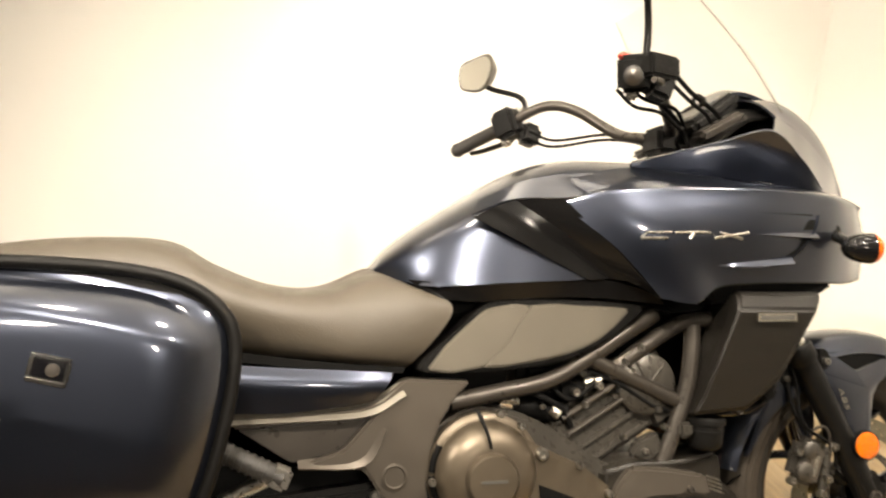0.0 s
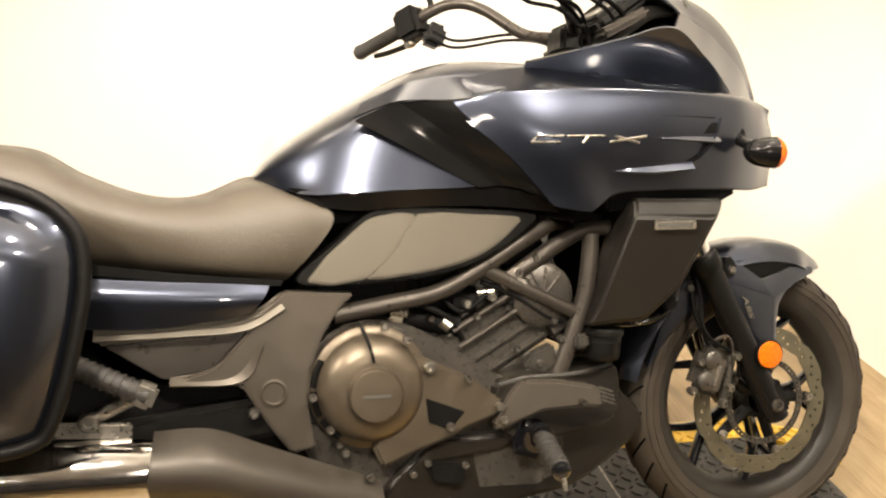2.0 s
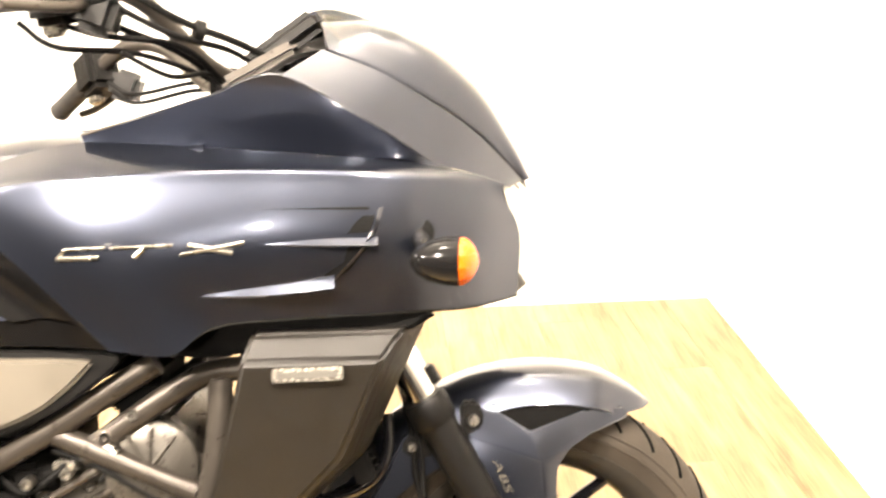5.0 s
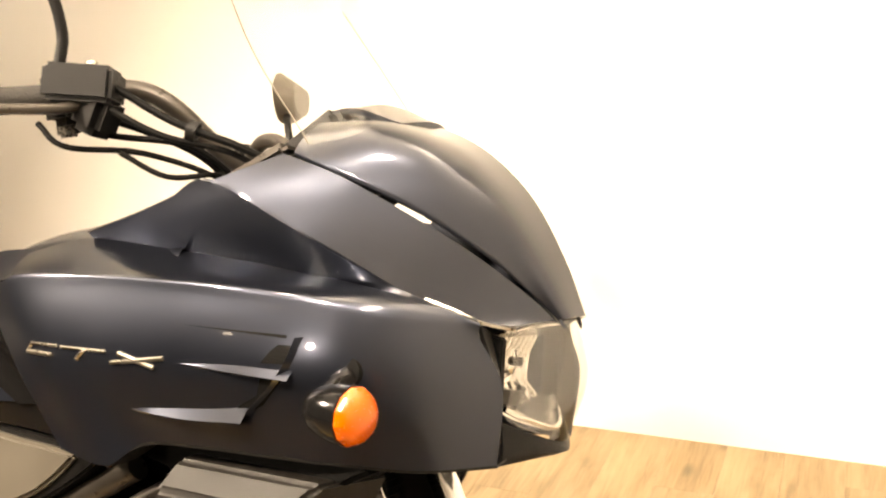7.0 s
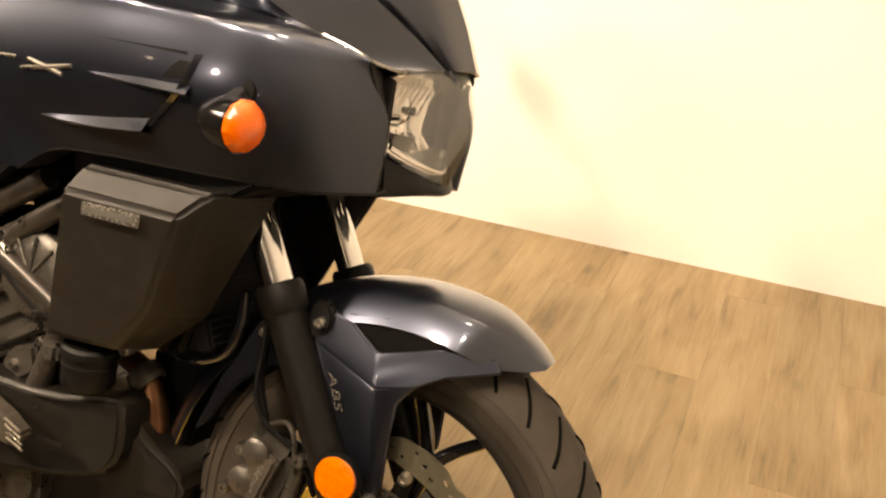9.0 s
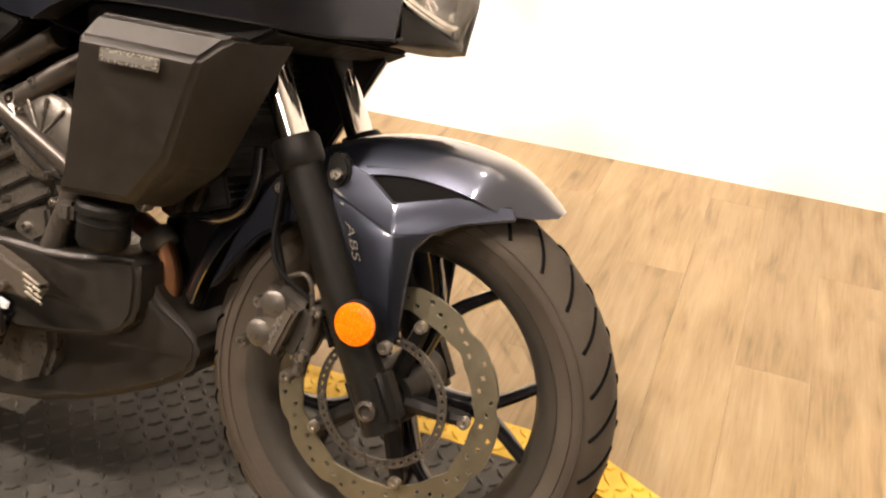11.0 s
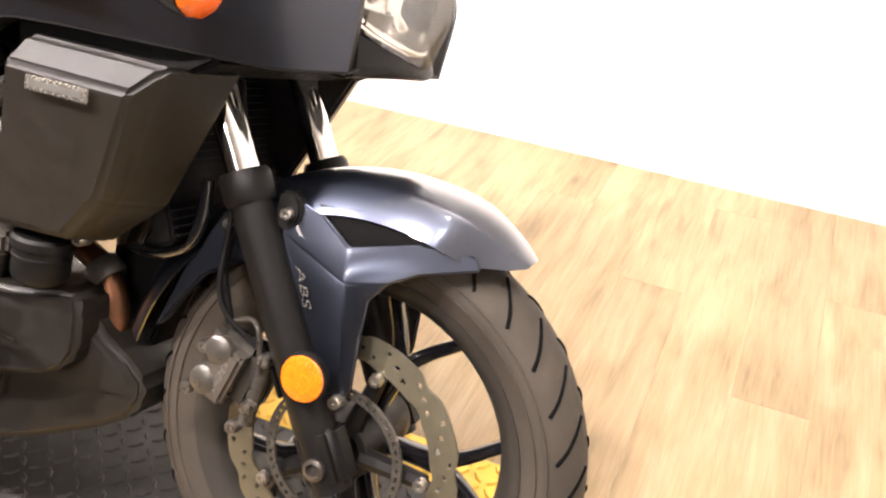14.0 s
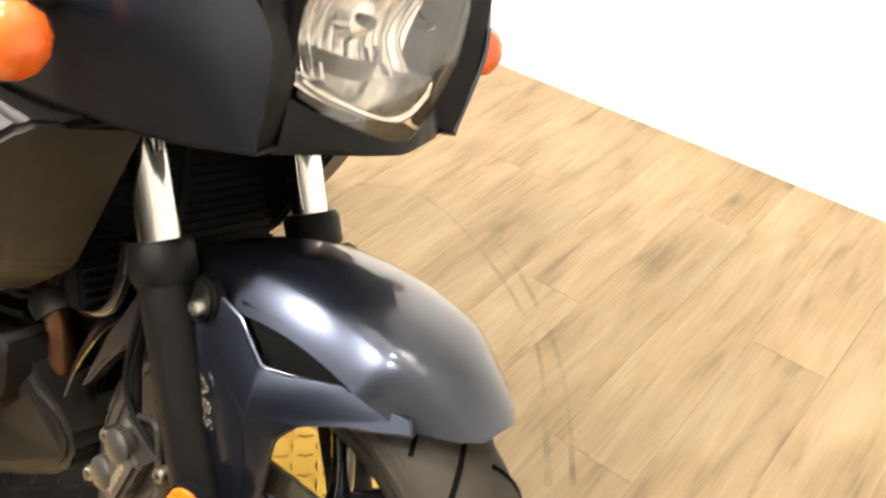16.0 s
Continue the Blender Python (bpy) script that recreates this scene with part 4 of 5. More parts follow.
for s in (1, -1):
    part("headlight_side", plate([(-0.048, 0.765), (-0.048, 0.900), (-0.075, 0.905), (-0.075, 0.765)], -0.119 * s, -0.104 * s, 0.002), MATTE_BLACK, hl)

# -- windscreen and dash --
screen = part("windscreen", loft([[(-0.262, -0.200, 1.100), (-0.212, -0.12, 1.128), (-0.197, 0, 1.145), (-0.212, 0.12, 1.128), (-0.262, 0.200, 1.100)],
                         [(-0.352, -0.205, 1.220), (-0.297, -0.12, 1.250), (-0.282, 0, 1.265), (-0.297, 0.12, 1.250), (-0.352, 0.205, 1.220)],
                         [(-0.457, -0.160, 1.370), (-0.417, -0.09, 1.395), (-0.407, 0, 1.402), (-0.417, 0.09, 1.395), (-0.457, 0.160, 1.370)]], 20, 8, 0.003), CLEAR, bike, "clear curved windscreen")
for s in (1, -1):
    part("screen_edge", tube([(-0.263, -0.2005 * s, 1.101), (-0.353, -0.2055 * s, 1.220), (-0.458, -0.1605 * s, 1.371)], 0.0008, 6, 20), COVER_GREY, screen, "polished screen edge")
dash = part("dash_panel", loft([[(-0.42, -0.18, 1.02), (-0.40, -0.09, 1.045), (-0.40, 0, 1.05), (-0.40, 0.09, 1.045), (-0.42, 0.18, 1.02)],
                                [(-0.33, -0.17, 1.085), (-0.31, -0.09, 1.12), (-0.31, 0, 1.125), (-0.31, 0.09, 1.12), (-0.33, 0.17, 1.085)],
                                [(-0.26, -0.15, 1.10), (-0.23, -0.09, 1.128), (-0.22, 0, 1.138), (-0.23, 0.09, 1.128), (-0.26, 0.15, 1.10)]], 16, 5, 0.006), SATIN_BLACK, bike, "black instrument surround")
part("instrument_hood", loft([[(-0.36, -0.075, 1.135), (-0.35, 0, 1.150), (-0.36, 0.075, 1.135)], [(-0.29, -0.085, 1.165), (-0.28, 0, 1.185), (-0.29, 0.085, 1.165)], [(-0.21, -0.085, 1.145), (-0.20, 0, 1.160), (-0.21, 0.085, 1.145)]], 12, 5, 0.008), PAINT, dash, "dark glossy instrument hood")
cl = Matrix.Translation((-0.345, 0.0, 1.118)) @ Matrix.Rotation(radians(-35), 4, "Y")
part("instrument_panel", box((0.13, 0.20, 0.035), cl, 0.012, 3), SATIN_BLACK, dash, "black instrument panel")
part("cluster_screen", box((0.085, 0.15, 0.003), cl @ Matrix.Translation((0, 0, 0.0185)), 0.001), BADGE_DARK, dash, "grey instrument screen")
for yy in (-0.135, 0.135):
    part("dash_pocket", box((0.11, 0.06, 0.02), Matrix.Translation((-0.37, yy, 1.078)) @ Matrix.Rotation(radians(-28), 4, "Y"), 0.008), FRAME_STEEL, dash, "grey dash pocket lid")
part("dash_trim", tube([(-0.585, -0.196, 0.990), (-0.46, -0.222, 1.021), (-0.338, -0.269, 1.048)], 0.0018, 8, 16), FRAME_STEEL, dash, "thin grey rim line")
part("dash_trim", tube([(-0.585, 0.196, 0.990), (-0.46, 0.222, 1.021), (-0.338, 0.269, 1.048)], 0.0018, 8, 16), FRAME_STEEL, dash, "thin grey rim line")

# -- tank and seat --
def relaxed(bm, rounds):
    """Evens out a skin, its open edges kept in place."""
    bmesh.ops.remove_doubles(bm, verts=bm.verts[:], dist=0.0006)
    free = [v for v in bm.verts if not v.is_boundary]
    for _ in range(rounds):
        bmesh.ops.smooth_vert(bm, verts=free, factor=0.5, use_axis_x=True, use_axis_y=True, use_axis_z=True)
    return bm


T_TOP = [(-1.075, 0, 0.785), (-1.04, 0, 0.832), (-0.96, 0, 0.892), (-0.88, 0, 0.942), (-0.78, 0, 0.996), (-0.69, 0, 1.020), (-0.60, 0, 1.026), (-0.44, 0, 1.020)]
T_SH = [(-1.072, -0.045, 0.784), (-1.035, -0.085, 0.820), (-0.95, -0.125, 0.868), (-0.87, -0.142, 0.915), (-0.78, -0.148, 0.965), (-0.69, -0.150, 0.988), (-0.60, -0.160, 0.985), (-0.44, -0.165, 0.985)]
T_SIDE = [(-1.070, -0.055, 0.781), (-1.02, -0.116, 0.795), (-0.935, -0.158, 0.825), (-0.86, -0.173, 0.852), (-0.79, -0.178, 0.874), (-0.71, -0.182, 0.90), (-0.62, -0.190, 0.92), (-0.44, -0.200, 0.94)]
T_LOW = [(-1.066, -0.055, 0.776), (-0.995, -0.152, 0.752), (-0.92, -0.184, 0.753), (-0.85, -0.196, 0.757), (-0.78, -0.200, 0.760), (-0.71, -0.198, 0.762), (-0.64, -0.192, 0.770), (-0.44, -0.195, 0.80)]
tank = part("fuel_tank", relaxed(joined(loft([T_TOP, T_SH, T_SIDE, T_LOW], 40, 7, 0, 1), loft([T_TOP, T_SH, T_SIDE, T_LOW], 40, 7, 0, -1)), 26), PAINT, bike, "dark blue painted fuel tank")
for s in (1, -1):
    part("tank_crease", loft([[(-0.905, -0.176, 0.886), (-0.828, -0.189, 0.915), (-0.735, -0.217, 0.917), (-0.65, -0.238, 0.926)],
                              [(-0.885, -0.150, 0.915), (-0.80, -0.160, 0.952), (-0.73, -0.172, 0.962), (-0.65, -0.176, 0.960)]], 20, 4, 0.003, s), PAINT, tank)
    part("tank_skirt", loft([[(-1.02, -0.135, 0.764), (-0.92, -0.185, 0.753), (-0.80, -0.199, 0.759), (-0.66, -0.194, 0.764), (-0.55, -0.20, 0.74)],
                             [(-0.975, -0.160, 0.730), (-0.90, -0.175, 0.722), (-0.80, -0.178, 0.728), (-0.66, -0.182, 0.728), (-0.52, -0.19, 0.715)]], 20, 3, 0.004, s, True), BAND, tank, "gloss black lower tank trim")

S_A = [(-1.84, 0, 0.82), (-1.62, 0, 0.842), (-1.46, 0, 0.838), (-1.37, 0, 0.792), (-1.27, 0, 0.755), (-1.18, 0, 0.750), (-1.09, 0, 0.784), (-1.062, 0, 0.784)]
S_B = [(-1.84, -0.10, 0.81), (-1.62, -0.12, 0.832), (-1.46, -0.13, 0.822), (-1.36, -0.135, 0.775), (-1.26, -0.14, 0.742), (-1.17, -0.14, 0.738), (-1.07, -0.125, 0.766), (-1.01, -0.125, 0.752)]
S_C = [(-1.84, -0.14, 0.77), (-1.62, -0.16, 0.775), (-1.45, -0.17, 0.755), (-1.34, -0.178, 0.715), (-1.22, -0.182, 0.690), (-1.12, -0.182, 0.688), (-1.01, -0.178, 0.712), (-0.940, -0.168, 0.708)]
S_D = [(-1.84, -0.075, 0.69), (-1.62, -0.095, 0.68), (-1.45, -0.105, 0.655), (-1.34, -0.115, 0.634), (-1.22, -0.140, 0.622), (-1.13, -0.158, 0.614), (-1.06, -0.158, 0.608), (-1.020, -0.150, 0.604)]
S_E = [(x, 0, z) for x, y, z in S_D]
seat = part("seat", joined(loft([S_A, S_B, S_C, S_D, S_E], 44, 6, 0, 1), loft([S_A, S_B, S_C, S_D, S_E], 44, 6, 0, -1)), VINYL, bike, "brown-black grained vinyl two-level seat")
part("seat_pan", joined(*[loft([[(-1.80, -0.145, 0.680), (-1.45, -0.158, 0.650), (-1.20, -0.170, 0.618), (-1.03, -0.168, 0.602)], [(-1.80, -0.145, 0.66), (-1.45, -0.158, 0.630), (-1.20, -0.170, 0.604), (-1.035, -0.168, 0.592)]], 16, 2, 0.006, s, True) for s in (1, -1)]), MATTE_BLACK, seat, "black seat base edge")

for s in (1, -1):
    # grey side cover with black surround
    COV = rounded([(-1.010, 0.600), (-0.935, 0.668), (-0.880, 0.716), (-0.815, 0.727), (-0.690, 0.724), (-0.580, 0.716), (-0.560, 0.702), (-0.610, 0.662), (-0.660, 0.633), (-0.735, 0.607), (-0.830, 0.594), (-0.930, 0.590)], 3)
    cov = part("side_cover", plate(COV, -0.176 * s, -0.12 * s, 0.006), SATIN_BLACK, bike, "satin black side cover with light grey metallic panel")
    P1 = [(-0.992, 0.598), (-0.900, 0.692), (-0.862, 0.712), (-0.792, 0.714), (-0.835, 0.650), (-0.885, 0.600)]
    P2 = [(-0.795, 0.714), (-0.690, 0.713), (-0.600, 0.708), (-0.597, 0.696), (-0.650, 0.650), (-0.715, 0.622), (-0.800, 0.606), (-0.888, 0.600), (-0.838, 0.650)]
    part("grey_panel", plate(rounded(P1, 2), -0.183 * s, -0.17 * s, 0.004), COVER_GREY, cov, "light grey metallic panel")
    part("grey_panel", plate(rounded(P2, 2), -0.186 * s, -0.17 * s, 0.005), COVER_GREY, cov, "light grey metallic panel")
    # rear blue strip below the seat
    part("tail_strip", loft([[(-1.84, -0.170, 0.655), (-1.34, -0.178, 0.614), (-1.15, -0.180, 0.601), (-1.055, -0.178, 0.594)], [(-1.84, -0.185, 0.63), (-1.34, -0.192, 0.585), (-1.15, -0.192, 0.572), (-1.068, -0.186, 0.570)],
                             [(-1.84, -0.175, 0.575), (-1.34, -0.182, 0.530), (-1.16, -0.182, 0.535), (-1.090, -0.178, 0.545)]], 24, 5, 0.004, s), PAINT, bike, "dark blue tail trim")
    # rear frame cover
    RC = [(-1.030, 0.582), (-0.905, 0.574), (-0.935, 0.545), (-0.965, 0.497), (-0.985, 0.440), (-0.992, 0.380), (-0.978, 0.300), (-1.020, 0.292), (-1.060, 0.345), (-1.105, 0.418), (-1.225, 0.432), (-1.145, 0.456), (-1.090, 0.516), (-1.340, 0.500), (-1.345, 0.524), (-1.110, 0.534), (-1.075, 0.545)]
    rc = part("frame_cover", plate(RC, -0.170 * s, -0.13 * s, 0.005), COVER_DARK, bike, "brown-grey metallic frame side cover")
    part("cover_cap", lathe([(0, 0), (0.024, 0), (0.025, 0.003), (0.020, 0.004), (0.018, 0.002), (0, 0.002)], (-1.051, -0.170 * s, 0.404), (0, -s, 0), 28), COVER_DARK, rc)
    part("cover_bolt", bolt((-1.086, -0.168 * s, 0.370), 0.010, 0.008, (0, -s, 0)), STEEL, rc, "bright bolt")
    part("cover_recess", plate([(-1.330, 0.497), (-1.095, 0.512), (-1.150, 0.452), (-1.235, 0.434)], -0.155 * s, -0.13 * s, 0.003), FRAME_STEEL, rc, "dark recess")
    # the lighter grey puts light on the cover's top plane into colour
    part("cover_facet", loft([[(-1.345, -0.160, 0.530), (-1.20, -0.160, 0.533), (-1.105, -0.160, 0.540), (-1.040, -0.160, 0.575)], [(-1.345, -0.177, 0.510), (-1.20, -0.177, 0.512), (-1.095, -0.177, 0.518), (-1.030, -0.177, 0.552)]], 16, 2, 0.003, s, True), COVER_GREY, rc, "upper facet, its lit look put into a lighter grey")
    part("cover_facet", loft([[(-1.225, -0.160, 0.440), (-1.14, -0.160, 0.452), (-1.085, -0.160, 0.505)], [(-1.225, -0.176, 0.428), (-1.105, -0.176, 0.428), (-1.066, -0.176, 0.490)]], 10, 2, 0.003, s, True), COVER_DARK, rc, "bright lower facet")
    # frame tubes
    fr = part("frame_tube", tube([(-0.94, -0.145 * s, 0.533), (-0.84, -0.146 * s, 0.550), (-0.746, -0.146 * s, 0.568), (-0.662, -0.146 * s, 0.610), (-0.60, -0.146 * s, 0.648), (-0.52, -0.146 * s, 0.695)], 0.0165, 16, 30), FRAME_STEEL, bike, "dark grey steel frame tube")
    part("frame_tube", tube([(-0.652, -0.146 * s, 0.606), (-0.475, -0.148 * s, 0.521)], 0.0145, 14, 2, smoothed=False), FRAME_STEEL, fr)
    part("frame_tube", tube([(-0.438, -0.148 * s, 0.672), (-0.441, -0.150 * s, 0.620), (-0.452, -0.150 * s, 0.548), (-0.480, -0.148 * s, 0.465), (-0.505, -0.145 * s, 0.400)], 0.0165, 16, 24), FRAME_STEEL, fr)
    part("frame_tube", tube([(-0.62, -0.138 * s, 0.575), (-0.56, -0.140 * s, 0.617), (-0.500, -0.142 * s, 0.655), (-0.445, -0.145 * s, 0.680), (-0.37, -0.146 * s, 0.682)], 0.0160, 16, 24), FRAME_STEEL, fr)

# -- saddlebags --
for s in (1, -1):
    BAG = rounded([(-1.93, 0.770), (-1.75, 0.788), (-1.54, 0.780), (-1.42, 0.755), (-1.355, 0.705), (-1.340, 0.640), (-1.356, 0.535), (-1.388, 0.425), (-1.425, 0.385), (-1.55, 0.375), (-1.80, 0.380), (-1.93, 0.42), (-1.97, 0.60)], 4)
    mid = (-1.65, 0.58)
    bag = part("saddlebag", plate(BAG, -0.335 * s, -0.20 * s, 0.012, None, 3), SATIN_BLACK, bike, "black hard saddlebag with a dark blue lid")
    rim_o = [(mid[0] + (x - mid[0]) * 1.01, mid[1] + (z - mid[1]) * 1.015) for x, z in BAG]
    bm = bmesh.new()
    rings = []
    for k in range(30):
        f = 0.985 - 0.905 * (k / 29) ** 1.25
        y = -0.398 + 0.065 * max(0.0, (f - 0.45) / 0.535) ** 3.2
        ring_v = []
        for x, z in BAG:
            xx, zz = mid[0] + (x - mid[0]) * f, mid[1] + (z - mid[1]) * f
            over = max(0.0, zz - (0.712 - 0.23 * (xx + 1.60)))
            under = 0.4 * max(0.0, (0.556 - 0.26 * (xx + 1.60)) - zz)
            tuck = (0.46 * over + 0.34 * under) * min(1.0, (0.985 - f) / 0.10)
            ring_v.append(bm.verts.new((xx, (y + tuck) * s, zz)))
        rings.append(ring_v)
    n = len(BAG)
    for a, b in zip(rings, rings[1:]):
        for i in range(n):
            bm.faces.new((a[i], a[(i + 1) % n], b[(i + 1) % n], b[i]))
    bm.faces.new(rings[-1])
    bm.faces.new(rings[0][::-1])
    part("lid", bm, PAINT, bag, "glossy dark blue bag lid", angle=30)
    part("trim", tube([(x, -0.338 * s, z) for x, z in rim_o] + [(rim_o[0][0], -0.338 * s, rim_o[0][1])], 0.011, 10, 100), SATIN_BLACK, bag, "satin black edge trim")
    LM = Matrix.Translation((-1.600, -0.3985 * s, 0.634)) @ Matrix.Rotation(radians(13), 4, "Y")
    lat = part("latch", joined(box((0.058, 0.008, 0.006), LM @ Matrix.Translation((0, 0, 0.018)), 0.002), box((0.058, 0.010, 0.008), LM @ Matrix.Translation((0, 0, -0.018)), 0.002),
                               box((0.006, 0.008, 0.030), LM @ Matrix.Translation((-0.026, 0, 0)), 0.002), box((0.008, 0.008, 0.030), LM @ Matrix.Translation((0.026, 0, 0)), 0.002)), CHROME, bag, "chrome latch frame")
    part("latch_well", box((0.048, 0.004, 0.030), LM, 0.001), GLOSS_BLACK, lat)
    part("lock", lathe([(0, 0), (0.010, 0), (0.010, 0.003), (0, 0.004)], LM @ Vector((0.006, -0.002 * s, 0)), (0, -s, 0), 16), FRAME_STEEL, lat)

# -- handlebar --
bar = part("handlebar", joined(tube([(-0.44, 0.03, 1.075), (-0.485, 0.10, 1.095), (-0.555, 0.17, 1.158), (-0.62, 0.20, 1.172), (-0.69, 0.255, 1.140), (-0.775, 0.350, 1.090)], 0.0125, 14, 36),
                               tube([(-0.42, -0.03, 1.075), (-0.455, -0.09, 1.098), (-0.510, -0.145, 1.158), (-0.555, -0.175, 1.175), (-0.600, -0.230, 1.155), (-0.650, -0.325, 1.128)], 0.0125, 14, 36),
                               tube([(-0.45, 0.04, 1.075), (-0.43, 0.0, 1.072), (-0.415, -0.04, 1.075)], 0.0125, 14, 8)), FRAME_STEEL, bike, "dark grey swept-back handlebar")
part("bar_clamp", joined(box((0.05, 0.09, 0.06), Matrix.Translation((-0.43, 0, 1.065)), 0.010), box((0.10, 0.22, 0.04), Matrix.Translation((-0.40, 0, 1.01)), 0.012)), SATIN_BLACK, bar)
for (gx, gy, gz), (hx, hy, hz), s in (((-0.705, 0.272, 1.130), (-0.795, 0.368, 1.084), -1), ((-0.605, -0.238, 1.153), (-0.656, -0.345, 1.122), 1)):
    d = (Vector((hx, hy, hz)) - Vector((gx, gy, gz)))
    L = d.length
    g = part("grip", lathe([(0.0, 0.0), (0.019, 0.0), (0.0185, 0.004), (0.0165, 0.008), (0.0165, L * 0.92), (0.0175, L * 0.94), (0.0175, L), (0.012, L + 0.003), (0, L + 0.003)], (gx, gy, gz), d, 24), GRIP, bar, "ribbed rubber grip")
    part("grip_end", lathe([(0, 0), (0.013, 0), (0.013, 0.008), (0.006, 0.012), (0, 0.012)], (hx, hy, hz), d, 18), FRAME_STEEL, g)
    e = Vector((gx, gy, gz)) - d * 0.12
    sw = part("switch_housing", joined(box((0.062, 0.060, 0.072), Matrix.Translation(e) @ d.to_track_quat("X", "Z").to_matrix().to_4x4(), 0.010), box((0.050, 0.046, 0.054), Matrix.Translation(e + Vector((0.050, -0.006, -0.024))) @ Matrix.Rotation(radians(20), 4, "Y"), 0.010)), SATIN_BLACK, bar, "black switch housing")
    if s == 1:
        part("kill_switch", box((0.022, 0.022, 0.012), Matrix.Translation(e + Vector((-0.014, 0.010, 0.034))) @ Matrix.Rotation(radians(20), 4, "Y"), 0.003), RED, sw, "red kill switch")
        part("brake_reservoir", box((0.085, 0.055, 0.045), Matrix.Translation((-0.562, -0.245, 1.164)) @ Matrix.Rotation(radians(25), 4, "Z"), 0.006), SATIN_BLACK, bar, "black brake fluid reservoir")
    part("grip_flange", lathe([(0.012, -0.014), (0.024, -0.014), (0.027, -0.009), (0.027, -0.002), (0.020, 0.0), (0.012, 0.0)], (gx, gy, gz), d, 24, True), FRAME_STEEL, bar, "dark grey grip flange")
    part("lever_pivot", box((0.024, 0.022, 0.018), Matrix.Translation(e + Vector((-0.004, 0.0, -0.043))) @ d.to_track_quat("X", "Z").to_matrix().to_4x4(), 0.004), BADGE, bar, "bare metal lever pivot")
    part("pivot_bolt", bolt(e + Vector((0.026, 0.0, 0.037)), 0.008, 0.006, (0, 0, 1)), BADGE, bar, "bare metal pivot bolt")
    part("lever", tube([e + Vector((0.04, 0, -0.002)), e + d * 0.4 + Vector((0.055, 0.0, -0.012)), e + d * 0.9 + Vector((0.052, 0.0, -0.008)), e + d * 1.15 + Vector((0.04, 0.0, -0.004))], 0.0075, 10, 16, 0.006), FRAME_STEEL, bar, "dark lever")
    st = e + Vector((0.022, 0.0, 0.02))
    stem = [st, (-0.640, 0.295, 1.185), (-0.650, 0.310, 1.215), (-0.700, 0.375, 1.245), (-0.715, 0.400, 1.265)] if s == -1 else [st, (-0.590, -0.258, 1.17), (-0.586, -0.262, 1.225), (-0.598, -0.285, 1.285), (-0.628, -0.325, 1.320)]
    mir = part("mirror_stem", tube(stem, 0.007, 10, 24), SATIN_BLACK, bar, "black mirror stem")
    mc = Vector((-0.722, 0.415, 1.288)) if s == -1 else Vector((-0.640, -0.345, 1.350))
    M = Matrix.Translation(mc) @ Matrix.Rotation(radians(-74 if s == -1 else -100), 4, "Z")
    OUTL = rounded([(-0.078, 0.040), (-0.01, 0.047), (0.062, 0.043), (0.084, 0.004), (0.036, -0.046), (-0.050, -0.036), (-0.086, -0.012)], 4)
    bm = plate(OUTL, -0.010, 0.022, 0.005, [(x * 0.6, z * 0.6) for x, z in OUTL])
    bmesh.ops.transform(bm, matrix=M, verts=bm.verts[:])
    # grey in place of black: the reflected wall is put into the colour
    part("mirror_shell", bm, COVER_GREY, mir, "mirror shell, the wall's reflection put into a lighter grey")
    bm = plate([(x * 0.86, z * 0.83) for x, z in OUTL], -0.0118, -0.0095, 0)
    bmesh.ops.transform(bm, matrix=M, verts=bm.verts[:])
    part("mirror_glass", bm, MIRROR, mir, "mirror glass")
for k, (y, dz) in enumerate(((0.22, 0.0), (0.20, 0.012), (-0.21, -0.012))):
    s = 1 if y > 0 else -1
    xo = -0.66 if y > 0 else -0.53
    part("control_cable", tube([(xo, y, 1.10 + dz), (xo + 0.05, y * 0.85, 1.075 + dz), (-0.50 if s > 0 else -0.44, 0.12 * s, 1.085 + dz), (-0.42, 0.06 * s, 1.06 + dz), (-0.36, 0.05 * s, 1.00)], 0.0036, 8, 24), MATTE_BLACK, bar, "black control cable")
for pts, r in (([(-0.525, -0.235, 1.165), (-0.46, -0.20, 1.128), (-0.39, -0.16, 1.104), (-0.33, -0.11, 1.075)], 0.0050), ([(-0.55, -0.25, 1.150), (-0.47, -0.21, 1.110), (-0.40, -0.15, 1.095), (-0.34, -0.10, 1.05)], 0.0042),
               ([(-0.62, -0.235, 1.130), (-0.56, -0.20, 1.112), (-0.47, -0.15, 1.105), (-0.42, -0.10, 1.06)], 0.0042), ([(-0.64, -0.24, 1.120), (-0.60, -0.23, 1.092), (-0.52, -0.18, 1.092), (-0.44, -0.12, 1.066), (-0.40, -0.08, 1.02)], 0.0038),
               ([(-0.60, -0.22, 1.14), (-0.53, -0.17, 1.122), (-0.46, -0.13, 1.09), (-0.41, -0.10, 1.03)], 0.0045)):
    part("brake_line", tube(pts, r, 8, 22), MATTE_BLACK, bar, "black brake line")
part("cable_clip", lathe([(0.011, -0.006), (0.014, -0.006), (0.014, 0.006), (0.011, 0.006)], (-0.44, -0.185, 1.118), (1, 0.5, -0.3), 14, True), SATIN_BLACK, bar)

# -- engine --
engine = part("engine", plate(rounded([(-1.00, 0.30), (-0.98, 0.46), (-0.90, 0.52), (-0.78, 0.50), (-0.62, 0.40), (-0.52, 0.36), (-0.50, 0.20), (-0.72, 0.15), (-0.90, 0.19)], 3), -0.145, 0.145, 0.01), DARK_CAST, bike, "parallel-twin engine with bronze covers")
cc = Vector((-0.878, -0.150, 0.402))
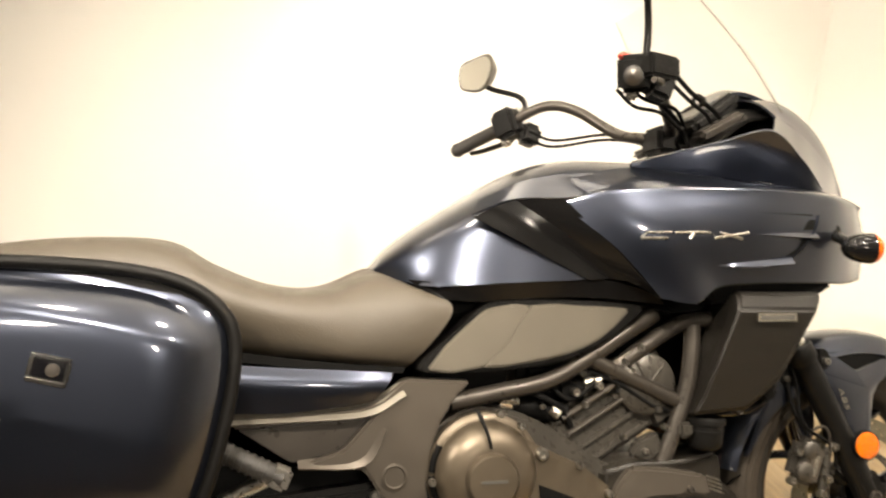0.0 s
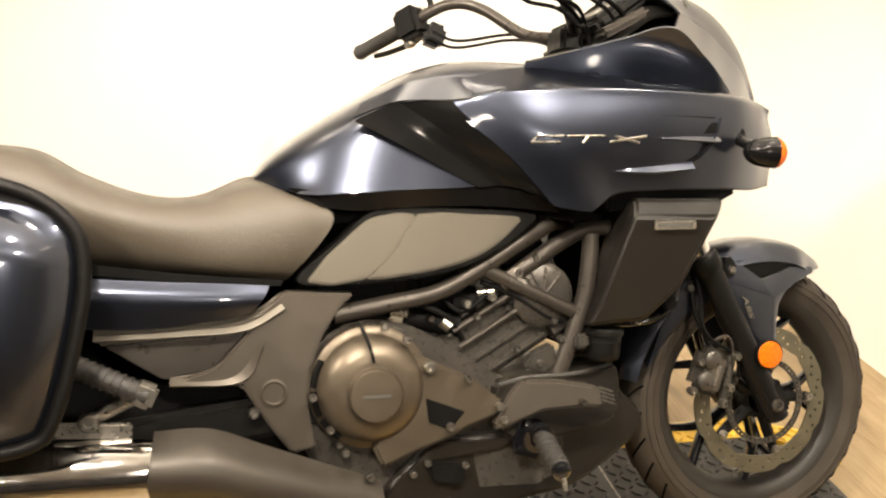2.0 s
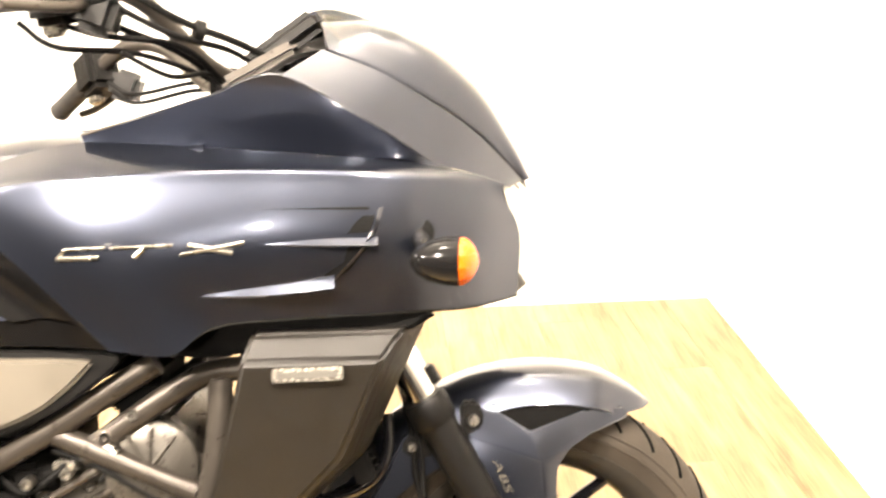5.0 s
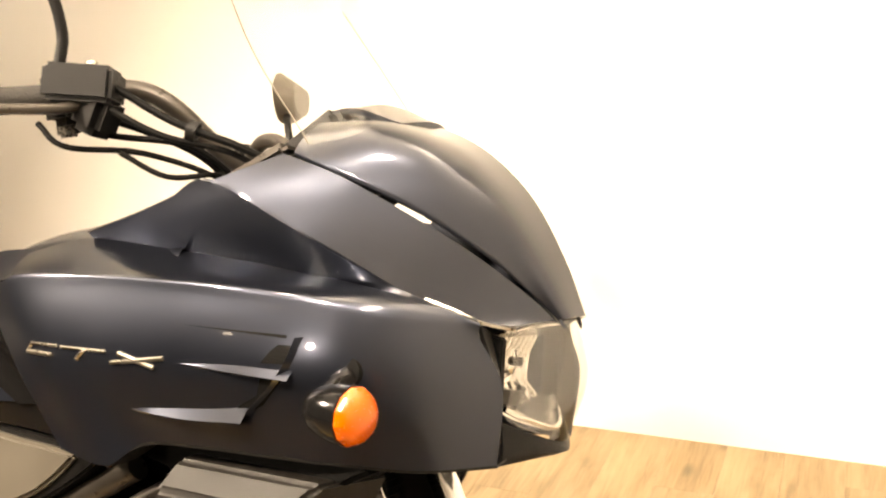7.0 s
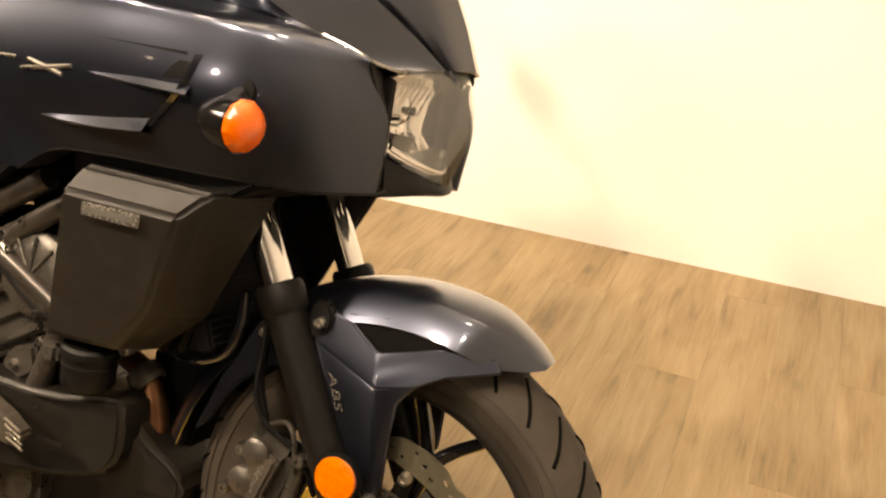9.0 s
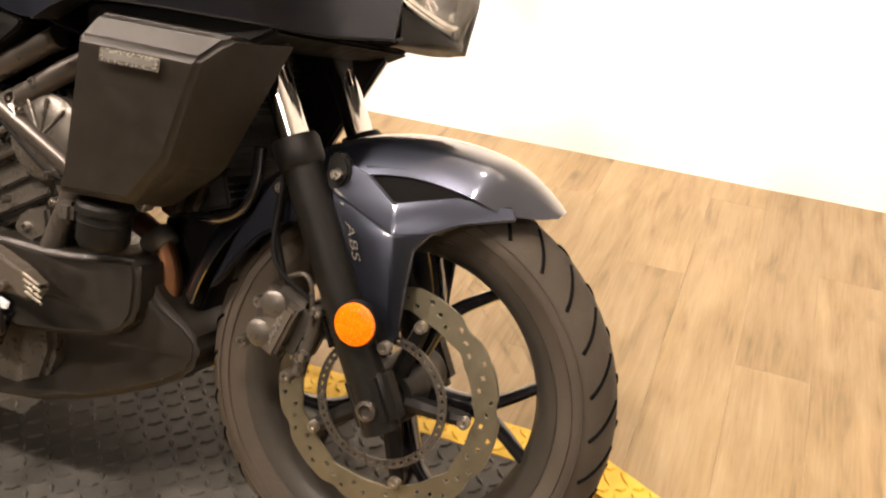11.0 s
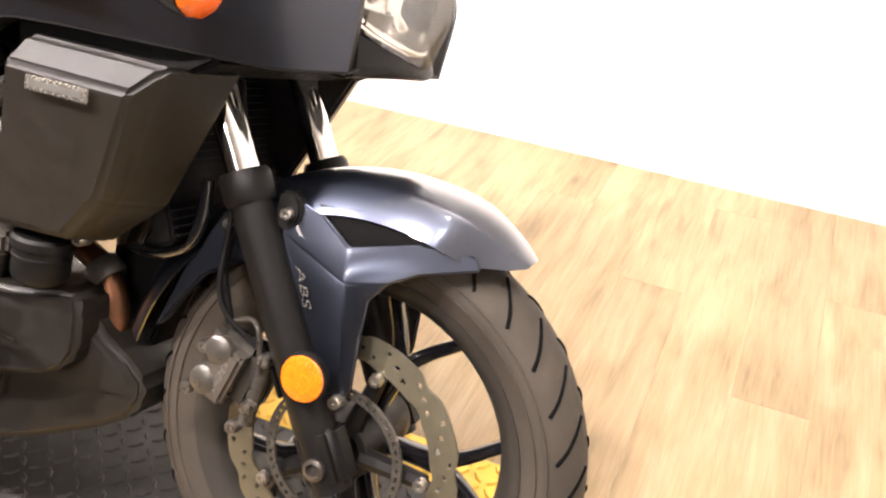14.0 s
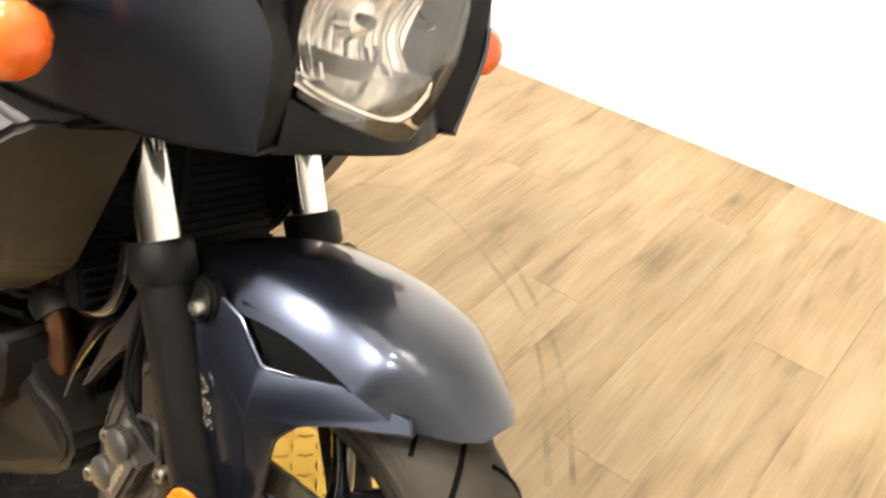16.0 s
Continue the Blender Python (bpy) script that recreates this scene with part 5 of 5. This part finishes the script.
part("clutch_cover", lathe([(0, -0.01), (0.112, -0.01), (0.112, 0.012), (0.106, 0.018), (0.098, 0.020), (0.094, 0.036), (0.080, 0.052), (0.060, 0.060), (0.052, 0.061), (0, 0.061)], cc, (0, -1, 0), 64), BRONZE, engine, "round bronze clutch cover")
part("clutch_cap", lathe([(0, 0.055), (0.050, 0.055), (0.050, 0.070), (0.045, 0.077), (0, 0.079)], cc + Vector((0.0, 0, -0.004)), (0, -1, 0), 48), BRONZE, engine)
part("cap_mark", box((0.050, 0.001, 0.006), Matrix.Translation(cc + Vector((0.0, -0.0795, -0.004))), 0), BADGE_DARK, engine, "plain bar of lettering")
# black arcs draw the shade in the gap round the clutch cover
for a0, a1 in ((148, 176), (180, 206), (210, 236)):
    gap = [cc + Vector((0.1035 * math.cos(radians(a)), -0.0185, 0.1035 * math.sin(radians(a)))) for a in (a0, (a0 + a1) / 2, a1)]
    part("gap_shade", tube(gap, 0.0062, 8, 12), MATTE_BLACK, engine, "gap round the clutch cover, its shade drawn in black")
# a black strip draws the shaded side of the step
part("step_shade", loft([[(-0.905, -0.196, 0.525), (-0.890, -0.214, 0.485), (-0.882, -0.216, 0.455)], [(-0.897, -0.196, 0.525), (-0.884, -0.214, 0.485), (-0.877, -0.216, 0.455)]], 10, 2, 0.004, 1, True), MATTE_BLACK, engine, "shaded side of a step in the clutch cover, drawn in black")
part("crank_cover", plate([(-0.830, 0.480), (-0.775, 0.450), (-0.690, 0.410), (-0.628, 0.362), (-0.640, 0.338), (-0.700, 0.318), (-0.735, 0.300), (-0.800, 0.280), (-0.860, 0.255), (-0.880, 0.300), (-0.800, 0.400)], -0.186, -0.14, 0.007), BRONZE, engine, "bronze crankcase cover")
# a black plate laid on the cover stands for the pocket's dark inside
part("cover_pocket", plate([(-0.780, 0.380), (-0.705, 0.350), (-0.735, 0.318), (-0.775, 0.335)], -0.1885, -0.17, 0.002), MATTE_BLACK, engine, "pocket, its dark inside drawn as a black plate")
for bx, bz, br in ((-0.774, 0.437, 0.012), (-0.640, 0.356, 0.008), (-0.700, 0.412, 0.007), (-0.855, 0.515, 0.008), (-0.815, 0.490, 0.007), (-0.735, 0.325, 0.008), (-0.985, 0.395, 0.007), (-0.955, 0.335, 0.007), (-0.925, 0.285, 0.008), (-0.885, 0.245, 0.008), (-0.935, 0.300, 0.006)):
    part("engine_bolt", bolt((bx, -0.192 if bz > 0.3 or bx > -0.9 else -0.165, bz), br, 0.007), STEEL, engine, "bright steel bolt")
CY = Matrix.Translation((-0.625, 0, 0.480)) @ Matrix.Rotation(radians(-30), 4, "Y")
part("cylinder_block", joined(box((0.20, 0.25, 0.135), CY, 0.012, 3), box((0.09, 0.27, 0.150), CY @ Matrix.Translation((0.13, 0, 0.0)), 0.014, 3)), DARK_CAST, engine, "dark cast cylinder block")
for k in range(4):
    part("cylinder_rib", box((0.17, 0.012, 0.010), CY @ Matrix.Translation((0.0, -0.129, -0.05 + 0.034 * k)), 0.003), DARK_CAST, engine)
for dx, dz, ln in ((0.02, 0.055, 0.18), (0.00, 0.022, 0.15)):
    part("cylinder_stud", tube([CY @ Vector((dx - ln / 2, -0.137, dz)), CY @ Vector((dx + ln / 2, -0.137, dz))], 0.006, 8, 2, smoothed=False), FRAME_STEEL, engine)
part("head_cover", lathe([(0, -0.02), (0.062, -0.02), (0.062, 0.012), (0.056, 0.018), (0.020, 0.022), (0, 0.022)], (-0.535, -0.128, 0.555), (0, -1, 0), 32), DARK_CAST, engine, "round dark cylinder head cover")
for k in range(3):
    a = radians(50 + 35 * k)
    part("head_rib", tube([(-0.535, -0.151, 0.555), (-0.535 + 0.055 * math.cos(a), -0.149, 0.555 + 0.055 * math.sin(a))], 0.0025, 6, 2, smoothed=False), DARK_CAST, engine)
for k, (p, q, r, m) in enumerate((((-0.80, -0.11, 0.52), (-0.70, -0.12, 0.50), 0.022, MATTE_BLACK), ((-0.76, -0.09, 0.55), (-0.66, -0.10, 0.545), 0.028, MATTE_BLACK), ((-0.66, -0.125, 0.560), (-0.63, -0.135, 0.565), 0.010, BADGE),
                                  ((-0.60, -0.130, 0.592), (-0.565, -0.135, 0.612), 0.011, CHROME), ((-0.59, -0.150, 0.590), (-0.575, -0.152, 0.578), 0.007, STEEL), ((-0.735, -0.135, 0.512), (-0.72, -0.14, 0.50), 0.011, STEEL),
                                  ((-0.83, -0.125, 0.535), (-0.80, -0.135, 0.530), 0.010, BADGE))):
    part("engine_fitting", tube([p, q], r, 14, 2, smoothed=False), m, engine)
for pts, r in (([(-0.84, -0.12, 0.54), (-0.78, -0.14, 0.545), (-0.72, -0.14, 0.515), (-0.69, -0.13, 0.47)], 0.006), ([(-0.66, -0.14, 0.585), (-0.60, -0.145, 0.560), (-0.53, -0.145, 0.515), (-0.49, -0.14, 0.50)], 0.005),
               ([(-0.74, -0.13, 0.56), (-0.70, -0.14, 0.53), (-0.66, -0.14, 0.55), (-0.63, -0.13, 0.58)], 0.005), ([(-0.62, -0.13, 0.60), (-0.58, -0.14, 0.57), (-0.60, -0.14, 0.54)], 0.004)):
    part("engine_hose", tube(pts, r, 8, 18), MATTE_BLACK, engine, "black hose")
for k, (x, z, r, m) in enumerate(((-0.588, 0.600, 0.009, CHROME), (-0.552, 0.628, 0.008, STEEL), (-0.572, 0.585, 0.006, CHROME), (-0.690, 0.545, 0.009, STEEL), (-0.640, 0.555, 0.008, BADGE), (-0.760, 0.520, 0.007, CHROME),
                                  (-0.670, 0.520, 0.006, STEEL), (-0.610, 0.535, 0.006, CHROME), (-0.500, 0.470, 0.007, STEEL), (-0.515, 0.505, 0.006, STEEL), (-0.590, 0.455, 0.006, STEEL), (-0.545, 0.425, 0.007, STEEL))):
    part("fitting_cap", bolt((x, -0.150, z), r, 0.008), m, engine, "bright fitting")
part("clip_bracket", plate([(-0.615, 0.600), (-0.560, 0.632), (-0.552, 0.622), (-0.605, 0.588)], -0.152, -0.140, 0.002), STEEL, engine, "bright clip bracket")
part("coil_pack", box((0.06, 0.03, 0.03), Matrix.Translation((-0.545, -0.125, 0.600)) @ Matrix.Rotation(radians(-30), 4, "Y"), 0.006), MATTE_BLACK, engine)
part("coil_pack", box((0.04, 0.03, 0.04), Matrix.Translation((-0.70, -0.12, 0.545)), 0.008), MATTE_BLACK, engine)
part("lower_pocket", plate([(-0.560, 0.445), (-0.515, 0.462), (-0.505, 0.420), (-0.535, 0.400), (-0.575, 0.415)], -0.150, -0.12, 0.006), DARK_CAST, engine)
part("throttle_body", joined(box((0.12, 0.16, 0.09), Matrix.Translation((-0.72, 0, 0.56)), 0.02), box((0.10, 0.2, 0.07), Matrix.Translation((-0.56, 0, 0.64)), 0.02)), MATTE_BLACK, engine)

# horn-like reservoir, radiator, exhaust headers
res = part("coolant_reservoir", lathe([(0.0000, -0.0288), (0.0240, -0.0288), (0.0320, -0.0239), (0.0360, -0.0157), (0.0360, 0.0073), (0.0372, 0.0081), (0.0372, 0.0114), (0.0360, 0.0122), (0.0360, 0.0220), (0.0400, 0.0237), (0.0400, 0.0335), (0.0360, 0.0376), (0.0000, 0.0376)], (-0.414, -0.150, 0.452), (0.05, -0.05, 1), 28), SATIN_BLACK, bike, "black round reservoir")
part("reservoir_lug", box((0.03, 0.03, 0.03), Matrix.Translation((-0.466, -0.160, 0.466)), 0.006), DARK_CAST, res)
RM = Matrix.Translation((-0.285, 0, 0.612)) @ Matrix.Rotation(radians(-20), 4, "Y")
rad = part("radiator", box((0.030, 0.26, 0.21), RM, 0.004), MATTE_BLACK, bike, "black finned radiator")
for k in range(20):
    part("radiator_fin", box((0.008, 0.25, 0.0022), RM @ Matrix.Translation((0.018, 0, -0.096 + 0.0101 * k)), 0), MATTE_BLACK, rad)
part("radiator_bracket", plate([(-0.372, 0.522), (-0.352, 0.482), (-0.308, 0.490), (-0.274, 0.506), (-0.262, 0.534), (-0.268, 0.556), (-0.300, 0.536)], -0.088, 0.060, 0.004), SATIN_BLACK, rad, "dark lower radiator bracket")
part("bracket_rib", box((0.010, 0.014, 0.046), Matrix.Translation((-0.338, -0.090, 0.505)) @ Matrix.Rotation(radians(18), 4, "Y"), 0.003), FRAME_STEEL, rad)
part("bracket_rib", box((0.010, 0.014, 0.046), Matrix.Translation((-0.306, -0.090, 0.514)) @ Matrix.Rotation(radians(18), 4, "Y"), 0.003), FRAME_STEEL, rad)
part("radiator_hose", tube([(-0.219, -0.098, 0.600), (-0.221, -0.098, 0.551), (-0.238, -0.096, 0.513), (-0.276, -0.092, 0.490), (-0.320, -0.080, 0.482), (-0.360, -0.060, 0.480)], 0.0085, 12, 24), GLOSS_BLACK, rad, "black coolant hose")
part("shroud_bolt", bolt((-0.346, -0.160, 0.500), 0.009, 0.010), STEEL, rad, "bright hexagon bolt")
part("mud_guard", plate(rounded([(-0.404, 0.462), (-0.300, 0.490), (-0.262, 0.498), (-0.293, 0.440), (-0.312, 0.376), (-0.326, 0.321), (-0.358, 0.287), (-0.399, 0.288), (-0.407, 0.365)], 1), -0.030, 0.032, 0.005), MATTE_BLACK, bike, "black inner mud guard behind the front wheel")
for y in (-0.055, 0.055):
    part("header_clamp", lathe([(0.0175, -0.014), (0.024, -0.014), (0.026, -0.008), (0.026, 0.008), (0.024, 0.014), (0.0175, 0.014)], (-0.392, y, 0.426), (0.8, 0, -0.6), 20, True), BADGE_DARK, bike, "grey header clamp")
for y in (-0.055, 0.055):
    part("exhaust_header", tube([(-0.46, y, 0.46), (-0.39, y, 0.425), (-0.365, y, 0.36), (-0.40, y, 0.29), (-0.52, y * 0.9, 0.22), (-0.72, y * 0.6, 0.17)], 0.0175, 14, 28), COPPER, bike, "heat-tinted exhaust header")
part("fork_bridge", joined(box((0.09, 0.25, 0.035), Matrix.Translation(on_fork(0.52, 0)) @ Matrix.Rotation(radians(-27.7), 4, "Y"), 0.010), box((0.09, 0.25, 0.035), Matrix.Translation(on_fork(0.76, 0)) @ Matrix.Rotation(radians(-27.7), 4, "Y"), 0.010)), SATIN_BLACK, bike, "black fork bridge")
part("cowl_stay", tube([(-0.42, 0, 0.70), (-0.30, 0, 0.80), (-0.14, 0, 0.85)], 0.016, 10, 12), MATTE_BLACK, bike, "black headlight stay")
part("inner_cowl", plate([(-0.40, 0.72), (-0.36, 0.95), (-0.16, 0.90), (-0.12, 0.79), (-0.24, 0.745)], -0.145, 0.145, 0.01), MATTE_BLACK, bike, "black inner cowl")

# black plates added to keep the gaps below fairing and tank dark
part("cowl_filler", plate([(-0.43, 0.715), (-0.43, 0.780), (-0.20, 0.780), (-0.15, 0.752), (-0.19, 0.730)], -0.205, 0.205, 0.006), MATTE_BLACK, bike, "black filler added to darken the gap below the fairing")
part("frame_filler", plate([(-0.70, 0.735), (-0.66, 0.800), (-0.42, 0.800), (-0.40, 0.70), (-0.47, 0.695), (-0.56, 0.715)], -0.135, 0.135, 0.006), MATTE_BLACK, bike, "black filler added to darken the gap below the tank")

# black plate added to darken see-through gaps in the frame
part("frame_filler", plate([(-1.45, 0.40), (-1.45, 0.63), (-0.80, 0.63), (-0.82, 0.52), (-0.90, 0.46), (-0.86, 0.22), (-1.15, 0.22)], -0.092, 0.092, 0.004), MATTE_BLACK, bike, "black filler plate added to darken gaps in the frame")

# belly cover, bracket and pegs
belly_bm = plate(rounded([(-0.86, 0.200), (-0.80, 0.262), (-0.74, 0.300), (-0.57, 0.300), (-0.50, 0.385), (-0.40, 0.405), (-0.345, 0.345), (-0.29, 0.300), (-0.305, 0.245), (-0.38, 0.205), (-0.49, 0.178), (-0.70, 0.155), (-0.83, 0.165)], 2), -0.165, 0.150, 0.014, None, 3)
for v in belly_bm.verts:
    u = min(1.0, max(0.0, (v.co.x + 0.52) / 0.22))
    v.co.y *= 1.0 - 0.52 * u * u * (3 - 2 * u)
belly = part("belly_cover", belly_bm, LOWER_PLASTIC, bike, "brown-black plastic lower engine cover")
part("cover_hatch", plate([(-0.772, 0.256), (-0.700, 0.246), (-0.700, 0.214), (-0.715, 0.206), (-0.762, 0.216)], -0.1695, -0.16, 0.003), MATTE_BLACK, belly)
for bx, bz in ((-0.772, 0.254), (-0.700, 0.244), (-0.80, 0.235)):
    part("cover_bolt", bolt((bx, -0.170, bz), 0.007, 0.005), STEEL, belly)
guard_bm = plate(rounded([(-0.640, 0.394), (-0.50, 0.406), (-0.41, 0.412), (-0.372, 0.410), (-0.364, 0.36), (-0.374, 0.312), (-0.43, 0.296), (-0.615, 0.286)], 2), -0.176, -0.06, 0.010, None, 3)
for v in guard_bm.verts:
    u = min(1.0, max(0.0, (v.co.x + 0.47) / 0.11))
    v.co.y *= 1.0 - 0.30 * u * u
    v.co.y += 0.35 * max(0.0, v.co.z - 0.385)
part("side_guard", guard_bm, LOWER_PLASTIC, belly, "dark plastic side guard")
part("guard_ridge", box((0.20, 0.006, 0.006), Matrix.Translation((-0.52, -0.1765, 0.345)), 0.002), LOWER_PLASTIC, belly)
def outboard(x):
    """How far the footpeg bracket has swung out at x along it, 0 to 1."""
    u = min(1.0, max(0.0, (x + 0.640) / 0.20))
    return u * u * (3 - 2 * u)


brk_bm = plate([(-0.652, 0.318), (-0.636, 0.308), (-0.560, 0.345), (-0.500, 0.352), (-0.452, 0.352), (-0.434, 0.376), (-0.470, 0.394), (-0.530, 0.403), (-0.592, 0.404), (-0.615, 0.380)], -0.192, -0.165, 0.006)
bmesh.ops.subdivide_edges(brk_bm, edges=brk_bm.edges[:], cuts=2, use_grid_fill=True)
for v in brk_bm.verts:
    v.co.y -= 0.046 * outboard(v.co.x)
brk = part("peg_bracket", brk_bm, COVER_DARK, bike, "dark grey footpeg bracket")
part("bracket_pad", joined(*[box((0.032, 0.004, 0.004), Matrix.Translation((-0.448 + 0.002 * k, -0.2395, 0.386 - 0.008 * k)) @ Matrix.Rotation(radians(20), 4, "Y"), 0.001) for k in range(4)]), STEEL, brk, "ribbed pad")
part("bracket_bolt", bolt((-0.494, -0.240, 0.366), 0.007, 0.005), FRAME_STEEL, brk)
part("bracket_bolt", bolt((-0.632, -0.194, 0.330), 0.008, 0.005), STEEL, brk)
peg = part("footpeg", joined(tube([(-0.562, -0.165, 0.296), (-0.557, -0.205, 0.290)], 0.016, 14, 2, smoothed=False), tube([(-0.557, -0.205, 0.290), (-0.566, -0.306, 0.263)], 0.0185, 16, 2, smoothed=False)), GRIP, bike, "black rubber footpeg")
part("peg_mount", joined(box((0.066, 0.022, 0.078), Matrix.Translation((-0.572, -0.176, 0.290)) @ Matrix.Rotation(radians(18), 4, "Y"), 0.010), lathe([(0.018, 0), (0.030, 0), (0.030, 0.010), (0.018, 0.010)], (-0.562, -0.186, 0.292), (-0.09, -1, -0.27), 22, True)), GLOSS_BLACK, peg, "black footpeg mount")
for k in range(5):
    c = Vector((-0.558, -0.218, 0.2865)).lerp(Vector((-0.565, -0.292, 0.267)), k / 4)
    part("peg_rib", lathe([(0.0185, -0.004), (0.0203, -0.003), (0.0203, 0.003), (0.0185, 0.004)], c, (-0.009, -0.101, -0.027), 16, True), GRIP, peg)
part("peg_end", lathe([(0, 0.0), (0.0175, 0.0), (0.0170, 0.006), (0.012, 0.010), (0, 0.011)], (-0.566, -0.306, 0.263), (-0.009, -0.101, -0.027), 18), GLOSS_BLACK, peg, "gloss black peg end")
part("peg_feeler", tube([(-0.564, -0.314, 0.252), (-0.562, -0.318, 0.230)], 0.005, 8, 2, smoothed=False), BADGE, peg, "bright peg feeler")
rpeg = part("passenger_peg", tube([(-1.370, -0.225, 0.480), (-1.255, -0.255, 0.428)], 0.017, 14, 2, smoothed=False), GRIP, bike, "black ribbed passenger footpeg")
part("peg_end", box((0.036, 0.03, 0.040), Matrix.Translation((-1.262, -0.252, 0.432)) @ Matrix.Rotation(radians(25), 4, "Y"), 0.006), STEEL, rpeg, "bare metal peg end")
for k in range(9):
    part("peg_ring", lathe([(0.017, -0.002), (0.0195, -0.002), (0.0195, 0.002), (0.017, 0.002)], Vector((-1.368, -0.2255, 0.479)).lerp(Vector((-1.275, -0.25, 0.437)), k / 8), (1.15, -0.3, -0.52), 14, True), GRIP, rpeg)
part("peg_arm", joined(tube([(-1.265, -0.22, 0.430), (-1.345, -0.20, 0.388)], 0.013, 10, 2, smoothed=False), box((0.12, 0.012, 0.026), Matrix.Translation((-1.345, -0.205, 0.368)) @ Matrix.Rotation(radians(4), 4, "Y"), 0.004)), STEEL, rpeg, "bare metal peg arm")
part("peg_pivot", bolt((-1.350, -0.222, 0.386), 0.017, 0.012), STEEL, rpeg)

# exhaust silencer
sil = part("silencer", lathe([(0, -0.30), (0.052, -0.30), (0.056, -0.28), (0.056, 0.20), (0.052, 0.24), (0, 0.24)], (-1.48, -0.215, 0.300), (1, 0.02, -0.02), 40), CHROME, bike, "chrome exhaust silencer")
HS = [[(-1.250, -0.215, 0.362), (-1.16, -0.215, 0.360), (-1.06, -0.205, 0.318), (-0.96, -0.190, 0.275), (-0.86, -0.17, 0.230)],
      [(-1.255, -0.275, 0.330), (-1.16, -0.272, 0.325), (-1.06, -0.255, 0.285), (-0.96, -0.230, 0.240), (-0.86, -0.195, 0.205)],
      [(-1.260, -0.280, 0.285), (-1.16, -0.278, 0.275), (-1.06, -0.260, 0.240), (-0.96, -0.230, 0.205), (-0.86, -0.195, 0.180)],
      [(-1.250, -0.225, 0.240), (-1.16, -0.225, 0.230), (-1.06, -0.215, 0.195), (-0.96, -0.195, 0.175), (-0.86, -0.17, 0.165)]]
part("heat_shield", loft(HS, 26, 6, 0.004), HEAT_SHIELD, sil, "matte brown-grey heat shield")
part("link_pipe", tube([(-1.26, -0.215, 0.30), (-1.10, -0.20, 0.27), (-0.95, -0.14, 0.21), (-0.80, -0.08, 0.18)], 0.035, 14, 16), DARK_CAST, sil)
part("swingarm", joined(box((0.62, 0.05, 0.075), Matrix.Translation((-1.25, -0.125, 0.335)) @ Matrix.Rotation(radians(-6), 4, "Y"), 0.012), box((0.62, 0.05, 0.075), Matrix.Translation((-1.25, 0.125, 0.335)) @ Matrix.Rotation(radians(-6), 4, "Y"), 0.012)), SATIN_BLACK, bike, "black swingarm")
part("inner_body", plate([(-1.80, 0.66), (-1.0, 0.60), (-0.60, 0.72), (-0.50, 0.95), (-0.62, 0.98), (-0.95, 0.80), (-1.0, 0.56), (-1.15, 0.40), (-1.30, 0.42), (-1.40, 0.52), (-1.80, 0.60)], -0.10, 0.10, 0.006), MATTE_BLACK, bike, "black inner frame and airbox")
wheel("rear_wheel", -1.53, 0.305, 0.305, 0.150, 0.228)
part("side_stand", tube([(-0.86, 0.15, 0.22), (-0.82, 0.25, 0.17), (-0.80, 0.33, 0.135)], 0.014, 10, 8), SATIN_BLACK, bike, "black side stand")


# ---- marks on the floor ----
def floor_mark(pts, width):
    bm = bmesh.new()
    prev = None
    n = 40
    for i in range(n + 1):
        p = curve_at(pts, i / n)
        q = curve_at(pts, min(1.0, i / n + 0.01)) - curve_at(pts, max(0.0, i / n - 0.01))
        side = Vector((-q.y, q.x, 0)).normalized() * width * (0.8 + 0.3 * noise.noise(p * 9.0))
        pair = [bm.verts.new(p - side), bm.verts.new(p + side)]
        if prev:
            bm.faces.new((prev[0], prev[1], pair[1], pair[0]))
        prev = pair
    ob = part("tyre_mark", bm, MARK, None, smooth=False)
    return tagged(ob, "faint brown tyre skid mark on the plank floor", "floor mark", "tyre marks", "structure")


MZ = FLOOR_Z + 0.0012
floor_mark([(-0.779, 0.997, MZ), (-0.668, 1.066, MZ), (-0.516, 1.044, MZ), (-0.327, 0.958, MZ),
            (-0.198, 0.876, MZ), (-0.122, 0.806, MZ), (-0.043, 0.703, MZ), (0.04, 0.594, MZ)], 0.006)
floor_mark([(-0.395, 1.046, MZ), (-0.265, 0.968, MZ), (-0.116, 0.85, MZ), (-0.011, 0.731, MZ),
            (0.069, 0.621, MZ)], 0.006)


# ---- floor planks ----
PW, PL = 0.152, 1.22
plank_mesh = {}


def plank(length):
    key = round(length, 3)
    if key not in plank_mesh:
        bm = box((PW - 0.0004, length - 0.0004, 0.004), None, 0.0003, 1)
        me = bpy.data.meshes.new("plank")
        bm.to_mesh(me)
        bm.free()
        me.materials.append(WOOD)
        plank_mesh[key] = me
    ob = new("plank", plank_mesh[key])
    ob.parent = floor
    return ob


fz = FLOOR_Z - 0.002 - floor.location.z
col = 0
xx = X1 - PW / 2
while xx > X0 - PW / 2:
    yy = Y1 - (0.37 * PL * col) % PL
    first = Y1 - yy
    if first > 0.05:
        plank(first).location = (xx - floor.location.x, (Y1 + yy) / 2 - floor.location.y, fz)
    while yy > Y0 + 0.02:
        ln = min(PL, yy - Y0)
        plank(ln).location = (xx - floor.location.x, yy - ln / 2 - floor.location.y, fz)
        yy -= PL
    xx -= PW
    col += 1
